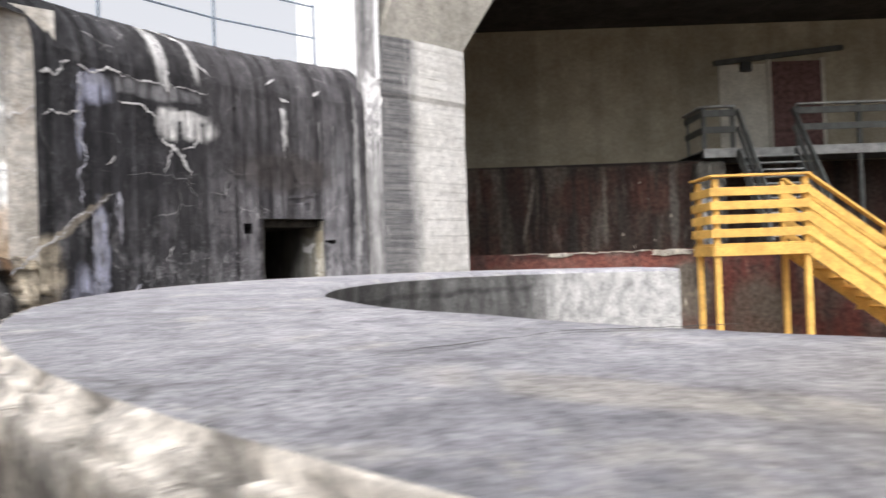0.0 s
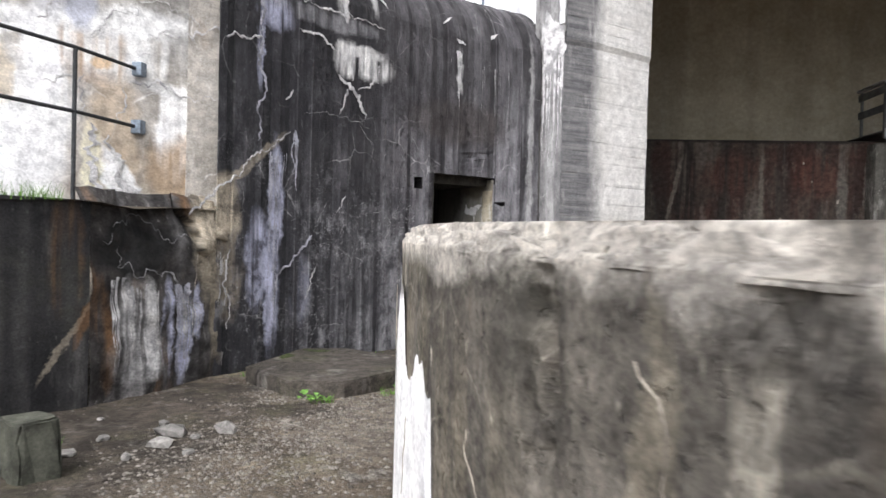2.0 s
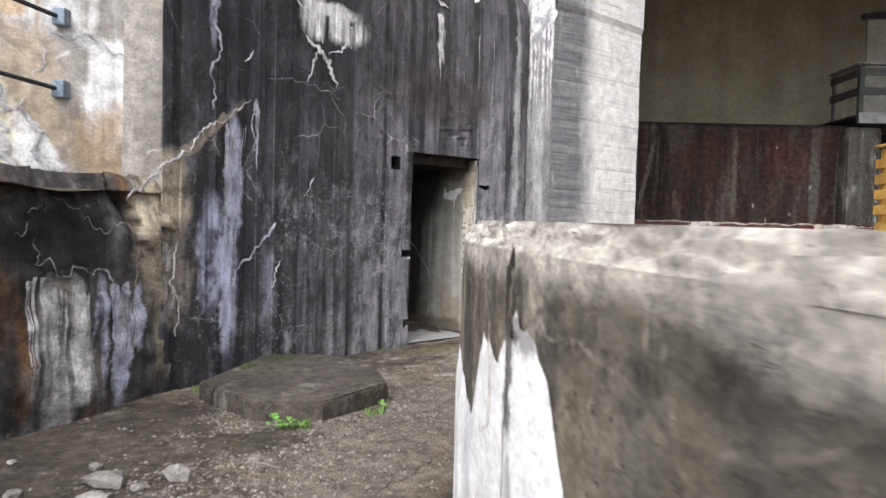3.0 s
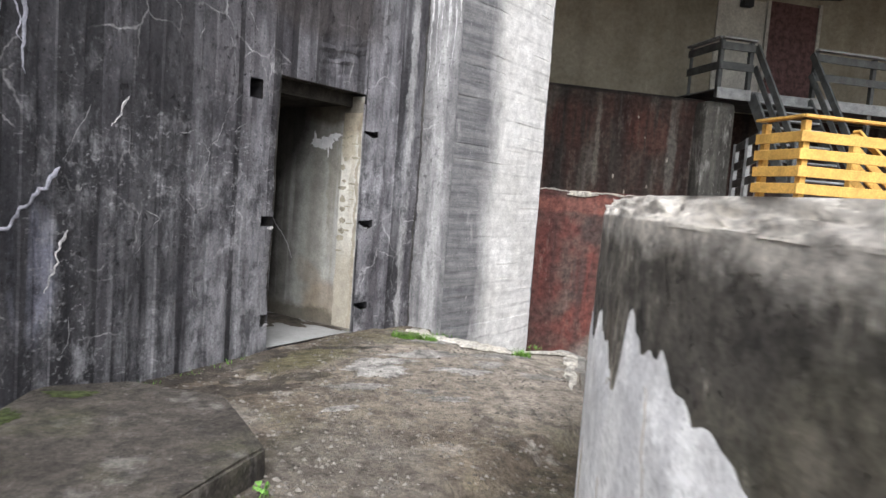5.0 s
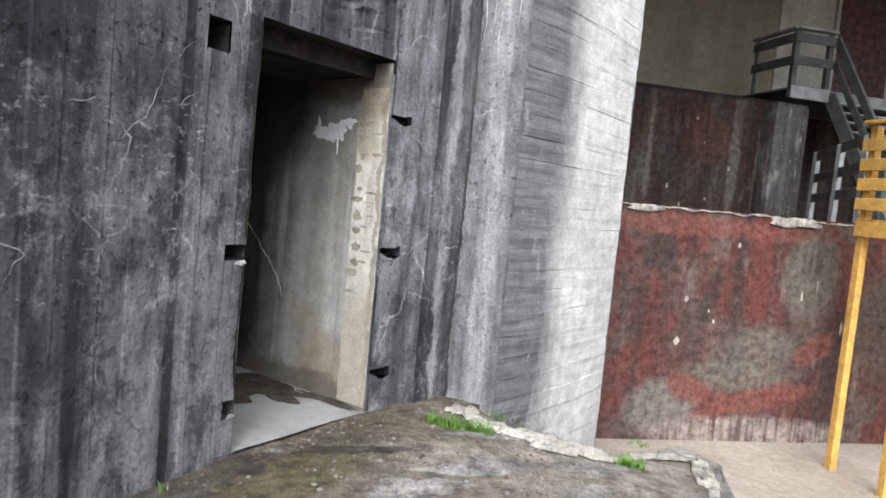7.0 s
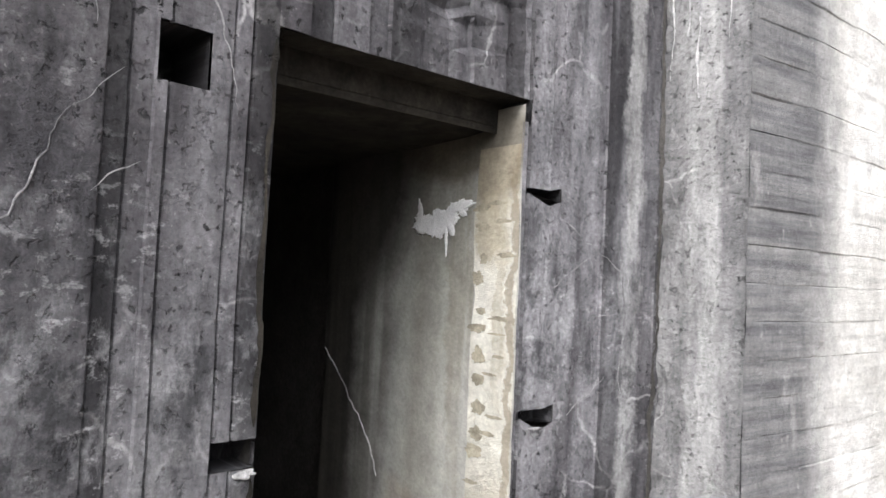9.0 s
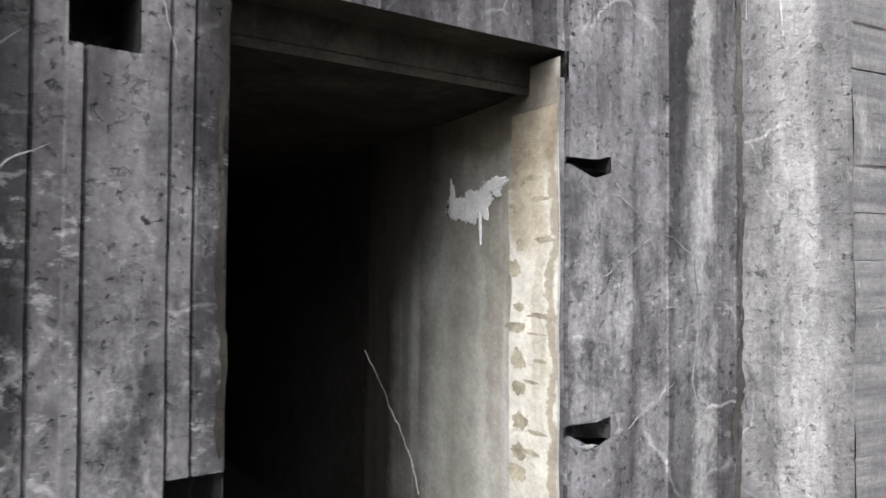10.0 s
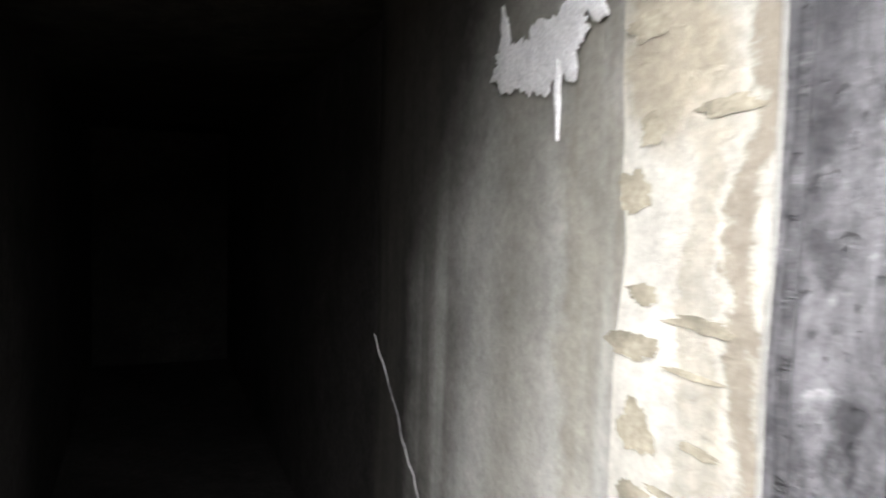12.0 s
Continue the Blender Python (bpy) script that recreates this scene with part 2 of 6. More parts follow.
LIME, LAVENDER, TAN_STAIN, ASH = (0.74, 0.73, 0.72), (0.52, 0.535, 0.68), (0.46, 0.4, 0.31), (0.3, 0.297, 0.31)
WALL_STAINS = (
    (7.2, 3.7, 2.2, 1.25, 0, (0.036, 0.034, 0.036), 0.6, 0), (5.2, 3.2, 1.0, 1.0, 0, (0.03, 0.029, 0.033), 0.6, 0), (7.3, 2.75, 0.9, 0.3, 0, (0.062, 0.053, 0.05), 0.6, 0),
    (6.1, 0.7, 0.9, 0.9, 0, ASH, 0.25, 1), (6.7, 0.6, 0.22, 0.8, 0, ASH, 0.3, 1), (8.44, 1.8, 0.06, 2.3, 0, (0.4, 0.395, 0.39), 0.75, 0), (8.2, 2.0, 0.4, 1.4, 0, ASH, 0.5, 1), (6.35, 0.25, 0.8, 0.4, 0, ASH, 0.5, 1),
    (4.64, 1.15, 0.1, 1.1, 0, LAVENDER, 0.8, 1), (4.66, 1.6, 0.1, 0.55, 0, LAVENDER, 0.85, 0), (4.58, 0.7, 0.07, 0.6, 0, LAVENDER, 0.8, 0), (4.42, 1.05, 0.15, 0.5, 0, LAVENDER, 0.8, 1), (5.0, 0.75, 0.15, 0.4, 0, LAVENDER, 0.25, 1),
    (4.43, 3.2, 0.05, 0.5, 0, LAVENDER, 0.7, 1), (4.62, 3.5, 0.24, 0.2, 0, LAVENDER, 0.85, 1), (5.6, 3.24, 0.24, 0.22, 0, LIME, 1.0, 1), (5.95, 3.22, 0.3, 0.17, 0, LIME, 1.0, 1),
    (5.75, 3.36, 0.36, 0.07, 0, LIME, 0.85, 0), (5.5, 4.25, 0.12, 0.6, 0, LIME, 0.8, 1), (6.0, 4.2, 0.1, 0.4, 0, LIME, 0.7, 1), (7.27, 3.4, 0.05, 0.3, 0, LIME, 0.6, 1),
    (4.36, 2.0, 0.5, 0.05, 38, TAN_STAIN, 0.55, 0), (4.02, 1.5, 0.2, 0.36, 0, TAN_STAIN, 0.95, 0), (4.1, 0.95, 0.16, 0.5, 0, (0.3, 0.26, 0.21), 0.8, 1), (5.3, 3.6, 0.9, 0.1, 0, ASH, 0.6, 1))
PALE_END, WHITE_RUN = 16.83, (0.9, 0.9, 0.89)
WASH = (0.93, 0.93, 0.93)
PALE_STAINS = tuple((PALE_END - u, *rest) for u, *rest in (
    (0.35, 1.85, 0.5, 0.42, 0, (0.36, 0.27, 0.18), 0.75, 0), (1.0, 2.1, 0.22, 0.65, 0, (0.48, 0.36, 0.23), 0.55, 0), (1.2, 2.8, 0.3, 0.3, 0, (0.5, 0.34, 0.22), 0.6, 0), (0.55, 3.5, 0.55, 0.6, 0, (0.3, 0.29, 0.275), 0.75, 0),
    (0.5, 2.2, 0.17, 0.5, 0, WHITE_RUN, 1.0, 1), (0.52, 2.3, 0.09, 0.3, 0, WHITE_RUN, 0.8, 0), (0.9, 3.08, 0.8, 0.14, 4, WHITE_RUN, 0.9, 0), (0.95, 2.9, 0.6, 0.35, 0, WHITE_RUN, 0.8, 1), (0.4, 2.52, 0.5, 0.08, -8, WHITE_RUN, 0.8, 0),
    (1.02, 1.72, 0.35, 0.09, -48, WHITE_RUN, 1.0, 0), (1.75, 2.0, 0.45, 0.75, 0, (0.86, 0.86, 0.85), 1.0, 0), (1.45, 2.5, 0.2, 0.6, 0, WHITE_RUN, 1.0, 1), (1.5, 3.6, 0.3, 0.6, 0, (0.68, 0.69, 0.74), 0.9, 0), (2.4, 3.2, 0.7, 0.9, 0, (0.84, 0.84, 0.83), 0.9, 1),
    (2.8, 2.2, 0.7, 0.6, 0, (0.86, 0.86, 0.85), 0.9, 0), (4.2, 2.4, 0.9, 0.9, 0, WHITE_RUN, 0.8, 1), (1.95, 1.95, 0.55, 0.42, 0, WASH, 1.0, 0), (2.15, 2.6, 0.24, 0.55, 0, WASH, 1.0, 0), (1.55, 2.65, 0.16, 0.42, 8, WASH, 1.0, 0), (1.9, 2.95, 0.5, 0.12, 12, WASH, 0.9, 0), (1.18, 1.85, 0.09, 0.36, 0, (0.82, 0.78, 0.62), 0.9, 0), (0.93, 1.78, 0.07, 0.32, 35, WASH, 0.9, 0), (0.56, 2.25, 0.1, 0.3, 0, WASH, 0.7, 1), (1.28, 3.2, 0.13, 0.26, 0, (0.5, 0.52, 0.6), 0.9, 0), (0.35, 1.9, 0.4, 0.3, 20, (0.45, 0.33, 0.22), 0.7, 0), (1.1, 2.72, 0.1, 0.07, 0, (0.55, 0.36, 0.16), 0.7, 0), (0.3, 2.9, 0.3, 0.3, 0, (0.3, 0.29, 0.27), 0.6, 0), (1.85, 2.52, 0.1, 0.26, 0, (0.62, 0.54, 0.42), 0.8, 0)))
# first entry paints the hollow's black shade; the others are lime, rust and tan
CLIFF_STAINS_AND_SHADE = ((0.4, 1.15, 0.42, 0.26, 0, (0.012, 0.012, 0.012), 0.9, 0), (0.33, 0.55, 0.09, 0.4, 0, LIME, 0.85, 1), (0.55, 0.5, 0.1, 0.42, 4, LIME, 0.95, 1), (0.74, 0.5, 0.07, 0.42, 0, LAVENDER, 0.9, 1), (0.93, 0.38, 0.09, 0.4, -4, LAVENDER, 1.0, 0), (0.45, 0.3, 0.3, 0.25, 0, LIME, 0.5, 1), (1.08, 0.6, 0.05, 0.25, 0, LAVENDER, 0.7, 0),
                (0.06, 0.7, 0.12, 0.36, 18, (0.13, 0.07, 0.032), 0.8, 1), (0.16, 0.3, 0.08, 0.3, 0, (0.16, 0.09, 0.045), 0.5, 1), (1.25, 1.25, 0.25, 0.5, 0, TAN_STAIN, 0.95, 0), (1.3, 0.7, 0.16, 0.6, 0, (0.3, 0.26, 0.2), 0.8, 1))
DARK = concrete("dark_weathered_concrete", (0.042, 0.039, 0.044), (0.092, 0.087, 0.093), (0.27, 0.266, 0.28), 0.22, 0.12, (0.4, 0.39, 0.405), boards=1, streak_scale=6.0, bump=1.0, contrast=0.85, hard=0.7, extra=((0.2, 0.197, 0.208), 4.0, 0.3, (1, 0.12, 1)), side=((0.026, 0.026, 0.029), 4.8, 7.0, 0.85), crackle=(2.6, 0.5, (0.45, 0.44, 0.44)), pitted=1.25, stains=WALL_STAINS, grain_amount=0.6, board_tones=1.0, scuffs=0.75)
PIER = concrete("pale_pier_concrete", (0.56, 0.55, 0.52), (0.78, 0.77, 0.745), (0.42, 0.415, 0.41), 0.3, 0.2, (0.84, 0.83, 0.8), boards=2, streak_scale=2.5, bump=0.6, contrast=0.45, hard=0.4, lines=0.4, side=((0.085, 0.085, 0.093), 0.62, 0.95, 0.95), pitted=0.25, grain_amount=0.45)
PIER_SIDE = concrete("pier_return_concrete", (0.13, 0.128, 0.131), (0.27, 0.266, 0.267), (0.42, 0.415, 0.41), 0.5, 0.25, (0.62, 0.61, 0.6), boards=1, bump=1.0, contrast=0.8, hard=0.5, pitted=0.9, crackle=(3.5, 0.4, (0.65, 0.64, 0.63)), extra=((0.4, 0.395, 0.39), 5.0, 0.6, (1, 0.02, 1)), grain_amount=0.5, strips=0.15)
# three dark spots darken the gouges at u 17.0, 17.42 and 18.05
RIM = concrete("parapet_concrete", (0.1, 0.091, 0.08), (0.24, 0.218, 0.185), (0.075, 0.069, 0.062), 0.7, 0.9, (0.55, 0.51, 0.43), rust=0.25, moss=0.2, bump=1.0, streak_scale=5.0, contrast=1.0, hard=0.8, pitted=0.9, crackle=(3.2, 0.6, (0.5, 0.46, 0.38)), stains=((11.5, 1.36, 40.0, 0.13, 0, (0.64, 0.6, 0.54), 0.85, 0), (15.5, 0.8, 1.6, 0.5, 0, (0.3, 0.26, 0.19), 0.5, 1), (17.0, 1.14, 0.07, 0.16, 0, (0.04, 0.037, 0.033), 0.75, 1), (17.42, 1.24, 0.09, 0.05, 0, (0.05, 0.045, 0.04), 0.7, 0), (18.05, 1.2, 0.035, 0.06, 0, (0.03, 0.027, 0.024), 0.8, 0), (18.2, 0.7, 0.9, 0.35, 0, (0.3, 0.275, 0.225), 0.45, 1), (17.25, 0.95, 0.05, 0.3, 0, (0.42, 0.37, 0.28), 0.5, 1)))
# pale spot puts the lit stretch of the pit wall into the colour
RIM_IN = concrete("pit_lining_concrete", (0.1, 0.1, 0.1), (0.22, 0.22, 0.215), (0.06, 0.058, 0.056), 0.6, 0.3, (0.45, 0.45, 0.44), boards=2, bump=0.8, contrast=0.8, hard=0.6, pitted=0.6, lines=0.6, stains=((6.7, 0.9, 1.0, 1.4, 0, (0.5, 0.5, 0.49), 0.85, 0),))
RIM_TOP = concrete("parapet_top_concrete", (0.27, 0.268, 0.292), (0.41, 0.405, 0.43), None, 0, 0.4, (0.58, 0.55, 0.49), uv=False, bump=1.0, contrast=0.65, hard=0.4, pitted=0.4, crackle=(1.3, 0.5, (0.1, 0.095, 0.09)), stains=((1.3, 0.5, 1.0, 0.8, 0, (0.3, 0.268, 0.225), 0.6, 0), (2.2, 1.2, 0.9, 0.5, 0, (0.28, 0.25, 0.215), 0.5, 0), (0.3, 0.75, 0.35, 0.1, -35, (0.5, 0.46, 0.4), 0.5, 1)))
EDGE = concrete("worn_pale_edge", (0.32, 0.295, 0.25), (0.6, 0.57, 0.51), None, 0, 0.5, (0.78, 0.75, 0.69), uv=False, bump=1.0, contrast=1.0, hard=0.7, pitted=0.9)
PALE_PATCH = concrete("bare_pale_concrete", (0.78, 0.78, 0.78), (0.92, 0.92, 0.92), (0.5, 0.5, 0.53), 0.45, 0.4, (0.88, 0.88, 0.87), bump=0.6, contrast=0.5, hard=0.4, grain_amount=0.5, streak_scale=6.0, pitted=0.4, stains=((15.8, 1.1, 0.03, 0.13, 8, (0.09, 0.085, 0.078), 0.85, 0), (15.87, 1.17, 0.06, 0.035, 0, (0.16, 0.15, 0.135), 0.7, 0), (15.78, 0.85, 0.05, 0.2, 0, (0.16, 0.155, 0.145), 0.7, 1)))
LIGHT = concrete("lime_stained_concrete", (0.36, 0.33, 0.285), (0.56, 0.53, 0.485), (0.66, 0.63, 0.59), 0.4, 0.4, (0.84, 0.83, 0.8), rust=0.4, bump=0.7, streak_scale=2.0, contrast=0.7, hard=0.5, pitted=0.3, crackle=(1.8, 0.8, (0.85, 0.84, 0.82)), stains=PALE_STAINS, grain_amount=0.5)
LOW = concrete("black_stained_concrete", (0.018, 0.0175, 0.019), (0.042, 0.041, 0.042), (0.08, 0.078, 0.077), 0.5, 0.08, moss=0.12, bump=0.8, contrast=0.7, stains=((6.1, 0.52, 0.42, 0.025, 54, TAN_STAIN, 0.5, 0), (6.2, 0.62, 0.06, 0.3, -30, (0.2, 0.105, 0.045), 0.6, 1), (6.05, 1.1, 0.14, 0.5, 0, (0.14, 0.08, 0.04), 0.5, 1), (5.3, 0.6, 0.4, 0.6, 0, (0.14, 0.137, 0.135), 0.4, 1)))
CLIFF = concrete("lime_crusted_concrete", (0.02, 0.019, 0.019), (0.085, 0.077, 0.072), (0.3, 0.29, 0.29), 0.6, 0.3, (0.6, 0.58, 0.56), rust=0.5, bump=1.0, streak_scale=4.0, contrast=1.0, hard=0.8, pitted=0.5, stains=CLIFF_STAINS_AND_SHADE)
def crusty(name, white, under):
    """Lime crust that has come away in places."""
    m = concrete(name, white, [w * 0.8 for w in white], None, 0, 0.0, bump=0.9, contrast=0.5, extra=(under, 9.0, 0.9, (1, 0.6, 1)))
    return m


CRUST = crusty("white_lime_crust", (0.68, 0.67, 0.67), (0.3, 0.295, 0.3))
LILAC = crusty("bluish_lime_crust", (0.5, 0.5, 0.57), (0.2, 0.2, 0.22))
BEIGE_CRUST = crusty("beige_lime_crust", (0.56, 0.5, 0.42), (0.24, 0.21, 0.18))
FAINT = crusty("faint_lime_vein", (0.36, 0.355, 0.36), (0.16, 0.16, 0.165))
OLIVE, PALE_RED, SOOTY = (0.15, 0.135, 0.11), (0.2, 0.075, 0.058), (0.05, 0.042, 0.039)
RED = concrete("flaking_red_paint", (0.14, 0.046, 0.038), (0.105, 0.048, 0.04), (0.05, 0.04, 0.037), 0.8, 0.25, (0.36, 0.3, 0.26), extra=((0.12, 0.102, 0.088), 1.1, 0.6), bump=0.6, streak_scale=2.4, contrast=1.0, hard=0.6, pitted=0.5, grain_amount=0.5, stains=(
    (18.6, 0.6, 0.5, 0.75, 0, OLIVE, 0.85, 0), (19.3, -0.45, 0.6, 0.35, 0, OLIVE, 0.7, 0), (19.7, -0.9, 1.0, 0.25, 0, OLIVE, 0.8, 0), (20.8, -1.4, 0.6, 0.45, 0, (0.2, 0.185, 0.165), 0.8, 0), (17.2, 0.0, 0.7, 0.9, 0, OLIVE, 0.6, 0),
    (21.1, 0.85, 0.3, 0.3, 0, SOOTY, 0.7, 0), (21.3, 0.0, 0.3, 0.5, 0, SOOTY, 0.6, 1), (20.2, 0.3, 0.15, 0.5, 10, SOOTY, 0.7, 0), (18.5, 0.9, 0.3, 0.3, 0, SOOTY, 0.5, 1),
    (20.4, -1.1, 0.4, 0.22, 20, PALE_RED, 0.8, 0), (18.4, -0.45, 0.4, 0.2, -35, PALE_RED, 0.8, 0), (19.3, -1.25, 1.1, 0.2, -12, PALE_RED, 0.7, 0), (20.6, 1.25, 2.4, 0.16, 0, PALE_RED, 0.6, 0), (19.4, -1.75, 1.8, 0.25, 0, (0.32, 0.27, 0.24), 0.9, 1)))
BROWN = concrete("dark_red_brown_paint", (0.08, 0.042, 0.034), (0.068, 0.053, 0.044), (0.02, 0.02, 0.019), 0.75, 0.25, (0.28, 0.25, 0.22), extra=((0.13, 0.118, 0.1), 2.2, 0.7, (1, 0.16, 1)), bump=0.4, streak_scale=2.2, contrast=1.0, hard=0.4, grain_amount=0.5, stains=(
    (4.7, 2.7, 0.3, 1.6, 0, (0.02, 0.019, 0.018), 0.8, 1), (4.95, 2.6, 0.06, 0.9, 12, (0.22, 0.2, 0.165), 0.6, 0), (2.9, 2.6, 0.06, 1.0, 0, (0.22, 0.2, 0.165), 0.6, 0), (1.6, 3.0, 0.6, 0.6, 0, (0.14, 0.06, 0.045), 0.5, 1), (3.6, 3.0, 0.6, 0.6, 0, (0.12, 0.052, 0.04), 0.4, 1),
    (1.05, 2.5, 0.13, 1.3, 0, (0.17, 0.16, 0.14), 0.8, 1), (0.46, 2.5, 0.12, 1.3, 0, (0.2, 0.19, 0.17), 0.8, 1), (3.0, 3.87, 4.0, 0.1, 0, (0.02, 0.019, 0.018), 0.8, 0)))
UPPER = concrete("yellowed_wall_plaster", (0.34, 0.305, 0.226), (0.46, 0.418, 0.325), (0.24, 0.212, 0.16), 0.4, 0.08, bump=0.3, grain_amount=0.4, streak_scale=1.5, contrast=0.45)
# base darkened to cut bounce light and hold the casemate's shade; holes share it
INNER = concrete("shade_dark_concrete", (0.04, 0.037, 0.034), (0.075, 0.07, 0.063), (0.03, 0.029, 0.027), 0.5, 0.0, uv=False, bump=0.4)
# near-black base stands in for the passage's shade; joint and crack share it
SHADE_BLACK = concrete("black_passage_concrete", (0.04, 0.037, 0.034), (0.085, 0.079, 0.073), None, 0, 0.0, uv=False, bump=0.4)
# dark base holds the soffits' shade as well as their mottled stains
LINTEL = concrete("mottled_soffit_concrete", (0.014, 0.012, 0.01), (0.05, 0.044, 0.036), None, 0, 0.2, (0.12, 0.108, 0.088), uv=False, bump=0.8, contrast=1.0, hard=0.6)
SAND = concrete("sandy_floor", (0.3, 0.255, 0.21), (0.38, 0.33, 0.275), None, 0, 0.0, uv=False, bump=0.3, contrast=0.5)
GROUND = concrete("gravelly_ground", (0.05, 0.039, 0.029), (0.165, 0.136, 0.102), None, 0, 0.5, (0.36, 0.34, 0.31), moss=0.3, uv=False, bump=1.0, contrast=1.0, hard=0.8, pitted=0.4, stains=((-3.9, 5.2, 0.9, 1.7, 0, (0.045, 0.038, 0.031), 0.7, 0), (-0.75, 9.0, 1.1, 1.3, 0, (0.27, 0.237, 0.198), 0.8, 0), (-1.5, 8.6, 0.7, 0.9, 0, (0.17, 0.145, 0.115), 0.7, 0), (-2.05, 9.25, 0.5, 0.25, 40, (0.1, 0.092, 0.045), 0.7, 0), (-1.3, 9.85, 0.5, 0.2, -40, (0.1, 0.09, 0.05), 0.6, 0), (-2.9, 8.0, 0.6, 0.35, 0, (0.2, 0.185, 0.165), 0.6, 0), (-1.9, 7.2, 0.5, 0.9, 0, (0.16, 0.142, 0.12), 0.6, 0), (-2.3, 5.9, 0.5, 0.9, 0, (0.15, 0.132, 0.11), 0.6, 0)))
SLAB = concrete("mossy_slab_concrete", (0.045, 0.039, 0.033), (0.1, 0.088, 0.075), None, 0, 0.15, moss=0.3, crackle=(1.1, 0.9, (0.015, 0.013, 0.011)), uv=False, bump=1.0, contrast=1.0, hard=0.6, pitted=0.5)
# dark spots beyond d 1 put light falloff into the colour, along with dirt
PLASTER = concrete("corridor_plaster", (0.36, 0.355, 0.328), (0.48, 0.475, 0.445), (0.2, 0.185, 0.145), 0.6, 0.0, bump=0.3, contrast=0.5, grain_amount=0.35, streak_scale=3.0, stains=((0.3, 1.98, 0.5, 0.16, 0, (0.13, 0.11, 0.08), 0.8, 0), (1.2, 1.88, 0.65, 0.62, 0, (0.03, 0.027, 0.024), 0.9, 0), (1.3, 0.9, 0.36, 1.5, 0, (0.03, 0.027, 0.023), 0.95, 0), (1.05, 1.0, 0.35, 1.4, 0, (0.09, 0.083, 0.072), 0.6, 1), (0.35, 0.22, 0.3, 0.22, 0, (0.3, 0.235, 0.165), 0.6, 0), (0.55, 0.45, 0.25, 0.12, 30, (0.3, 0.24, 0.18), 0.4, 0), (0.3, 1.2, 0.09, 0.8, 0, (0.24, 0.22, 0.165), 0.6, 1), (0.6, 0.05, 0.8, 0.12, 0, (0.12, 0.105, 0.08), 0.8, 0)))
CREAM = concrete("cream_flaking_paint", (0.48, 0.465, 0.405), (0.62, 0.605, 0.545), (0.5, 0.45, 0.35), 0.4, 0.4, (0.8, 0.79, 0.75), bump=0.7, contrast=0.4, hard=0.3, grain_amount=0.35, crackle=(9.0, 0.7, (0.3, 0.26, 0.19)), stains=((0.0, 1.0, 0.022, 1.3, 0, (0.3, 0.26, 0.2), 0.85, 0), (0.1, 1.92, 0.2, 0.24, 0, (0.24, 0.2, 0.14), 0.85, 0), (0.13, 1.62, 0.07, 0.14, 0, (0.34, 0.29, 0.2), 0.7, 0), (0.06, 1.4, 0.03, 0.5, 0, (0.36, 0.32, 0.24), 0.6, 1), (0.08, 0.3, 0.3, 0.5, 0, (0.36, 0.32, 0.25), 0.75, 0)))
PATINA = plain("grey_brown_bare_plaster", (0.3, 0.273, 0.21), 0.9, vary=0.4, scale=14.0, bump=0.5)
YELLOW = plain("yellow_stained_timber", (0.6, 0.36, 0.095), 0.65, vary=0.2, scale=3.0, stretch=(1, 1, 1), bump=0.25, per_piece=0.12)
GREY_WOOD = plain("dark_grey_timber", (0.12, 0.127, 0.124), 0.75, vary=0.3, scale=4.0, bump=0.25, per_piece=0.2)
PALE_GREY_WOOD = plain("weathered_grey_timber", (0.36, 0.372, 0.37), 0.75, vary=0.3, scale=4.0, bump=0.25, per_piece=0.15)
DOOR_PAINT = plain("flaking_brown_door_paint", (0.14, 0.075, 0.07), 0.6, vary=0.5, scale=7.0, bump=0.4)
PANEL = plain("pale_wall_panel", (0.58, 0.565, 0.5), 0.85, vary=0.15, scale=2.0, bump=0.2)
STEEL = plain("dull_galvanised_steel", (0.2, 0.24, 0.29), 0.5, 0.5, vary=0.3, scale=20.0, bump=0.1)
DARK_STEEL = plain("dark_rail_steel", (0.05, 0.052, 0.055), 0.55, 0.4, vary=0.3, scale=20.0, bump=0.1)
STONE = plain("rubble_stone", (0.2, 0.192, 0.18), 0.9, vary=0.4, scale=9.0, bump=0.8, per_piece=0.3)
BOLLARD_STONE = plain("dark_lichened_stone", (0.062, 0.064, 0.05), 0.9, vary=0.5, scale=7.0, bump=0.9)
FLAKE = plain("white_paint_flake", (0.9, 0.9, 0.9), 0.8, vary=0.08, scale=20.0, bump=0.4)
SCREED = concrete("worn_screed", (0.12, 0.11, 0.096), (0.33, 0.315, 0.29), None, 0, 0.5, (0.5, 0.48, 0.45), uv=False, bump=1.0, contrast=1.0, hard=0.8, pitted=0.6)
SOIL = concrete("damp_dark_soil", (0.034, 0.028, 0.022), (0.085, 0.071, 0.057), None, 0, 0.1, moss=0.2, uv=False, bump=1.0, contrast=1.0, hard=0.6)
GRASS = plain("grass_blades", (0.1, 0.2, 0.03), 0.6, vary=0.5, scale=14.0, bump=0.0)
MOSS = plain("dull_moss", (0.05, 0.064, 0.02), 0.95, vary=0.5, scale=30.0, bump=1.0)


# ---- building helpers ----
def obj(name, bm, material, parent=None, label=""):
    me = bpy.data.meshes.new(name)
    bm.to_mesh(me)
    bm.free()
    me.materials.append(material)
    ob = new(name, me)
    if parent:
        ob.parent = parent
    if label:
        ob["label"] = label
    return ob


def part(name, bm, material, parent, label=""):
    return obj(name, bm, material, parent, label)


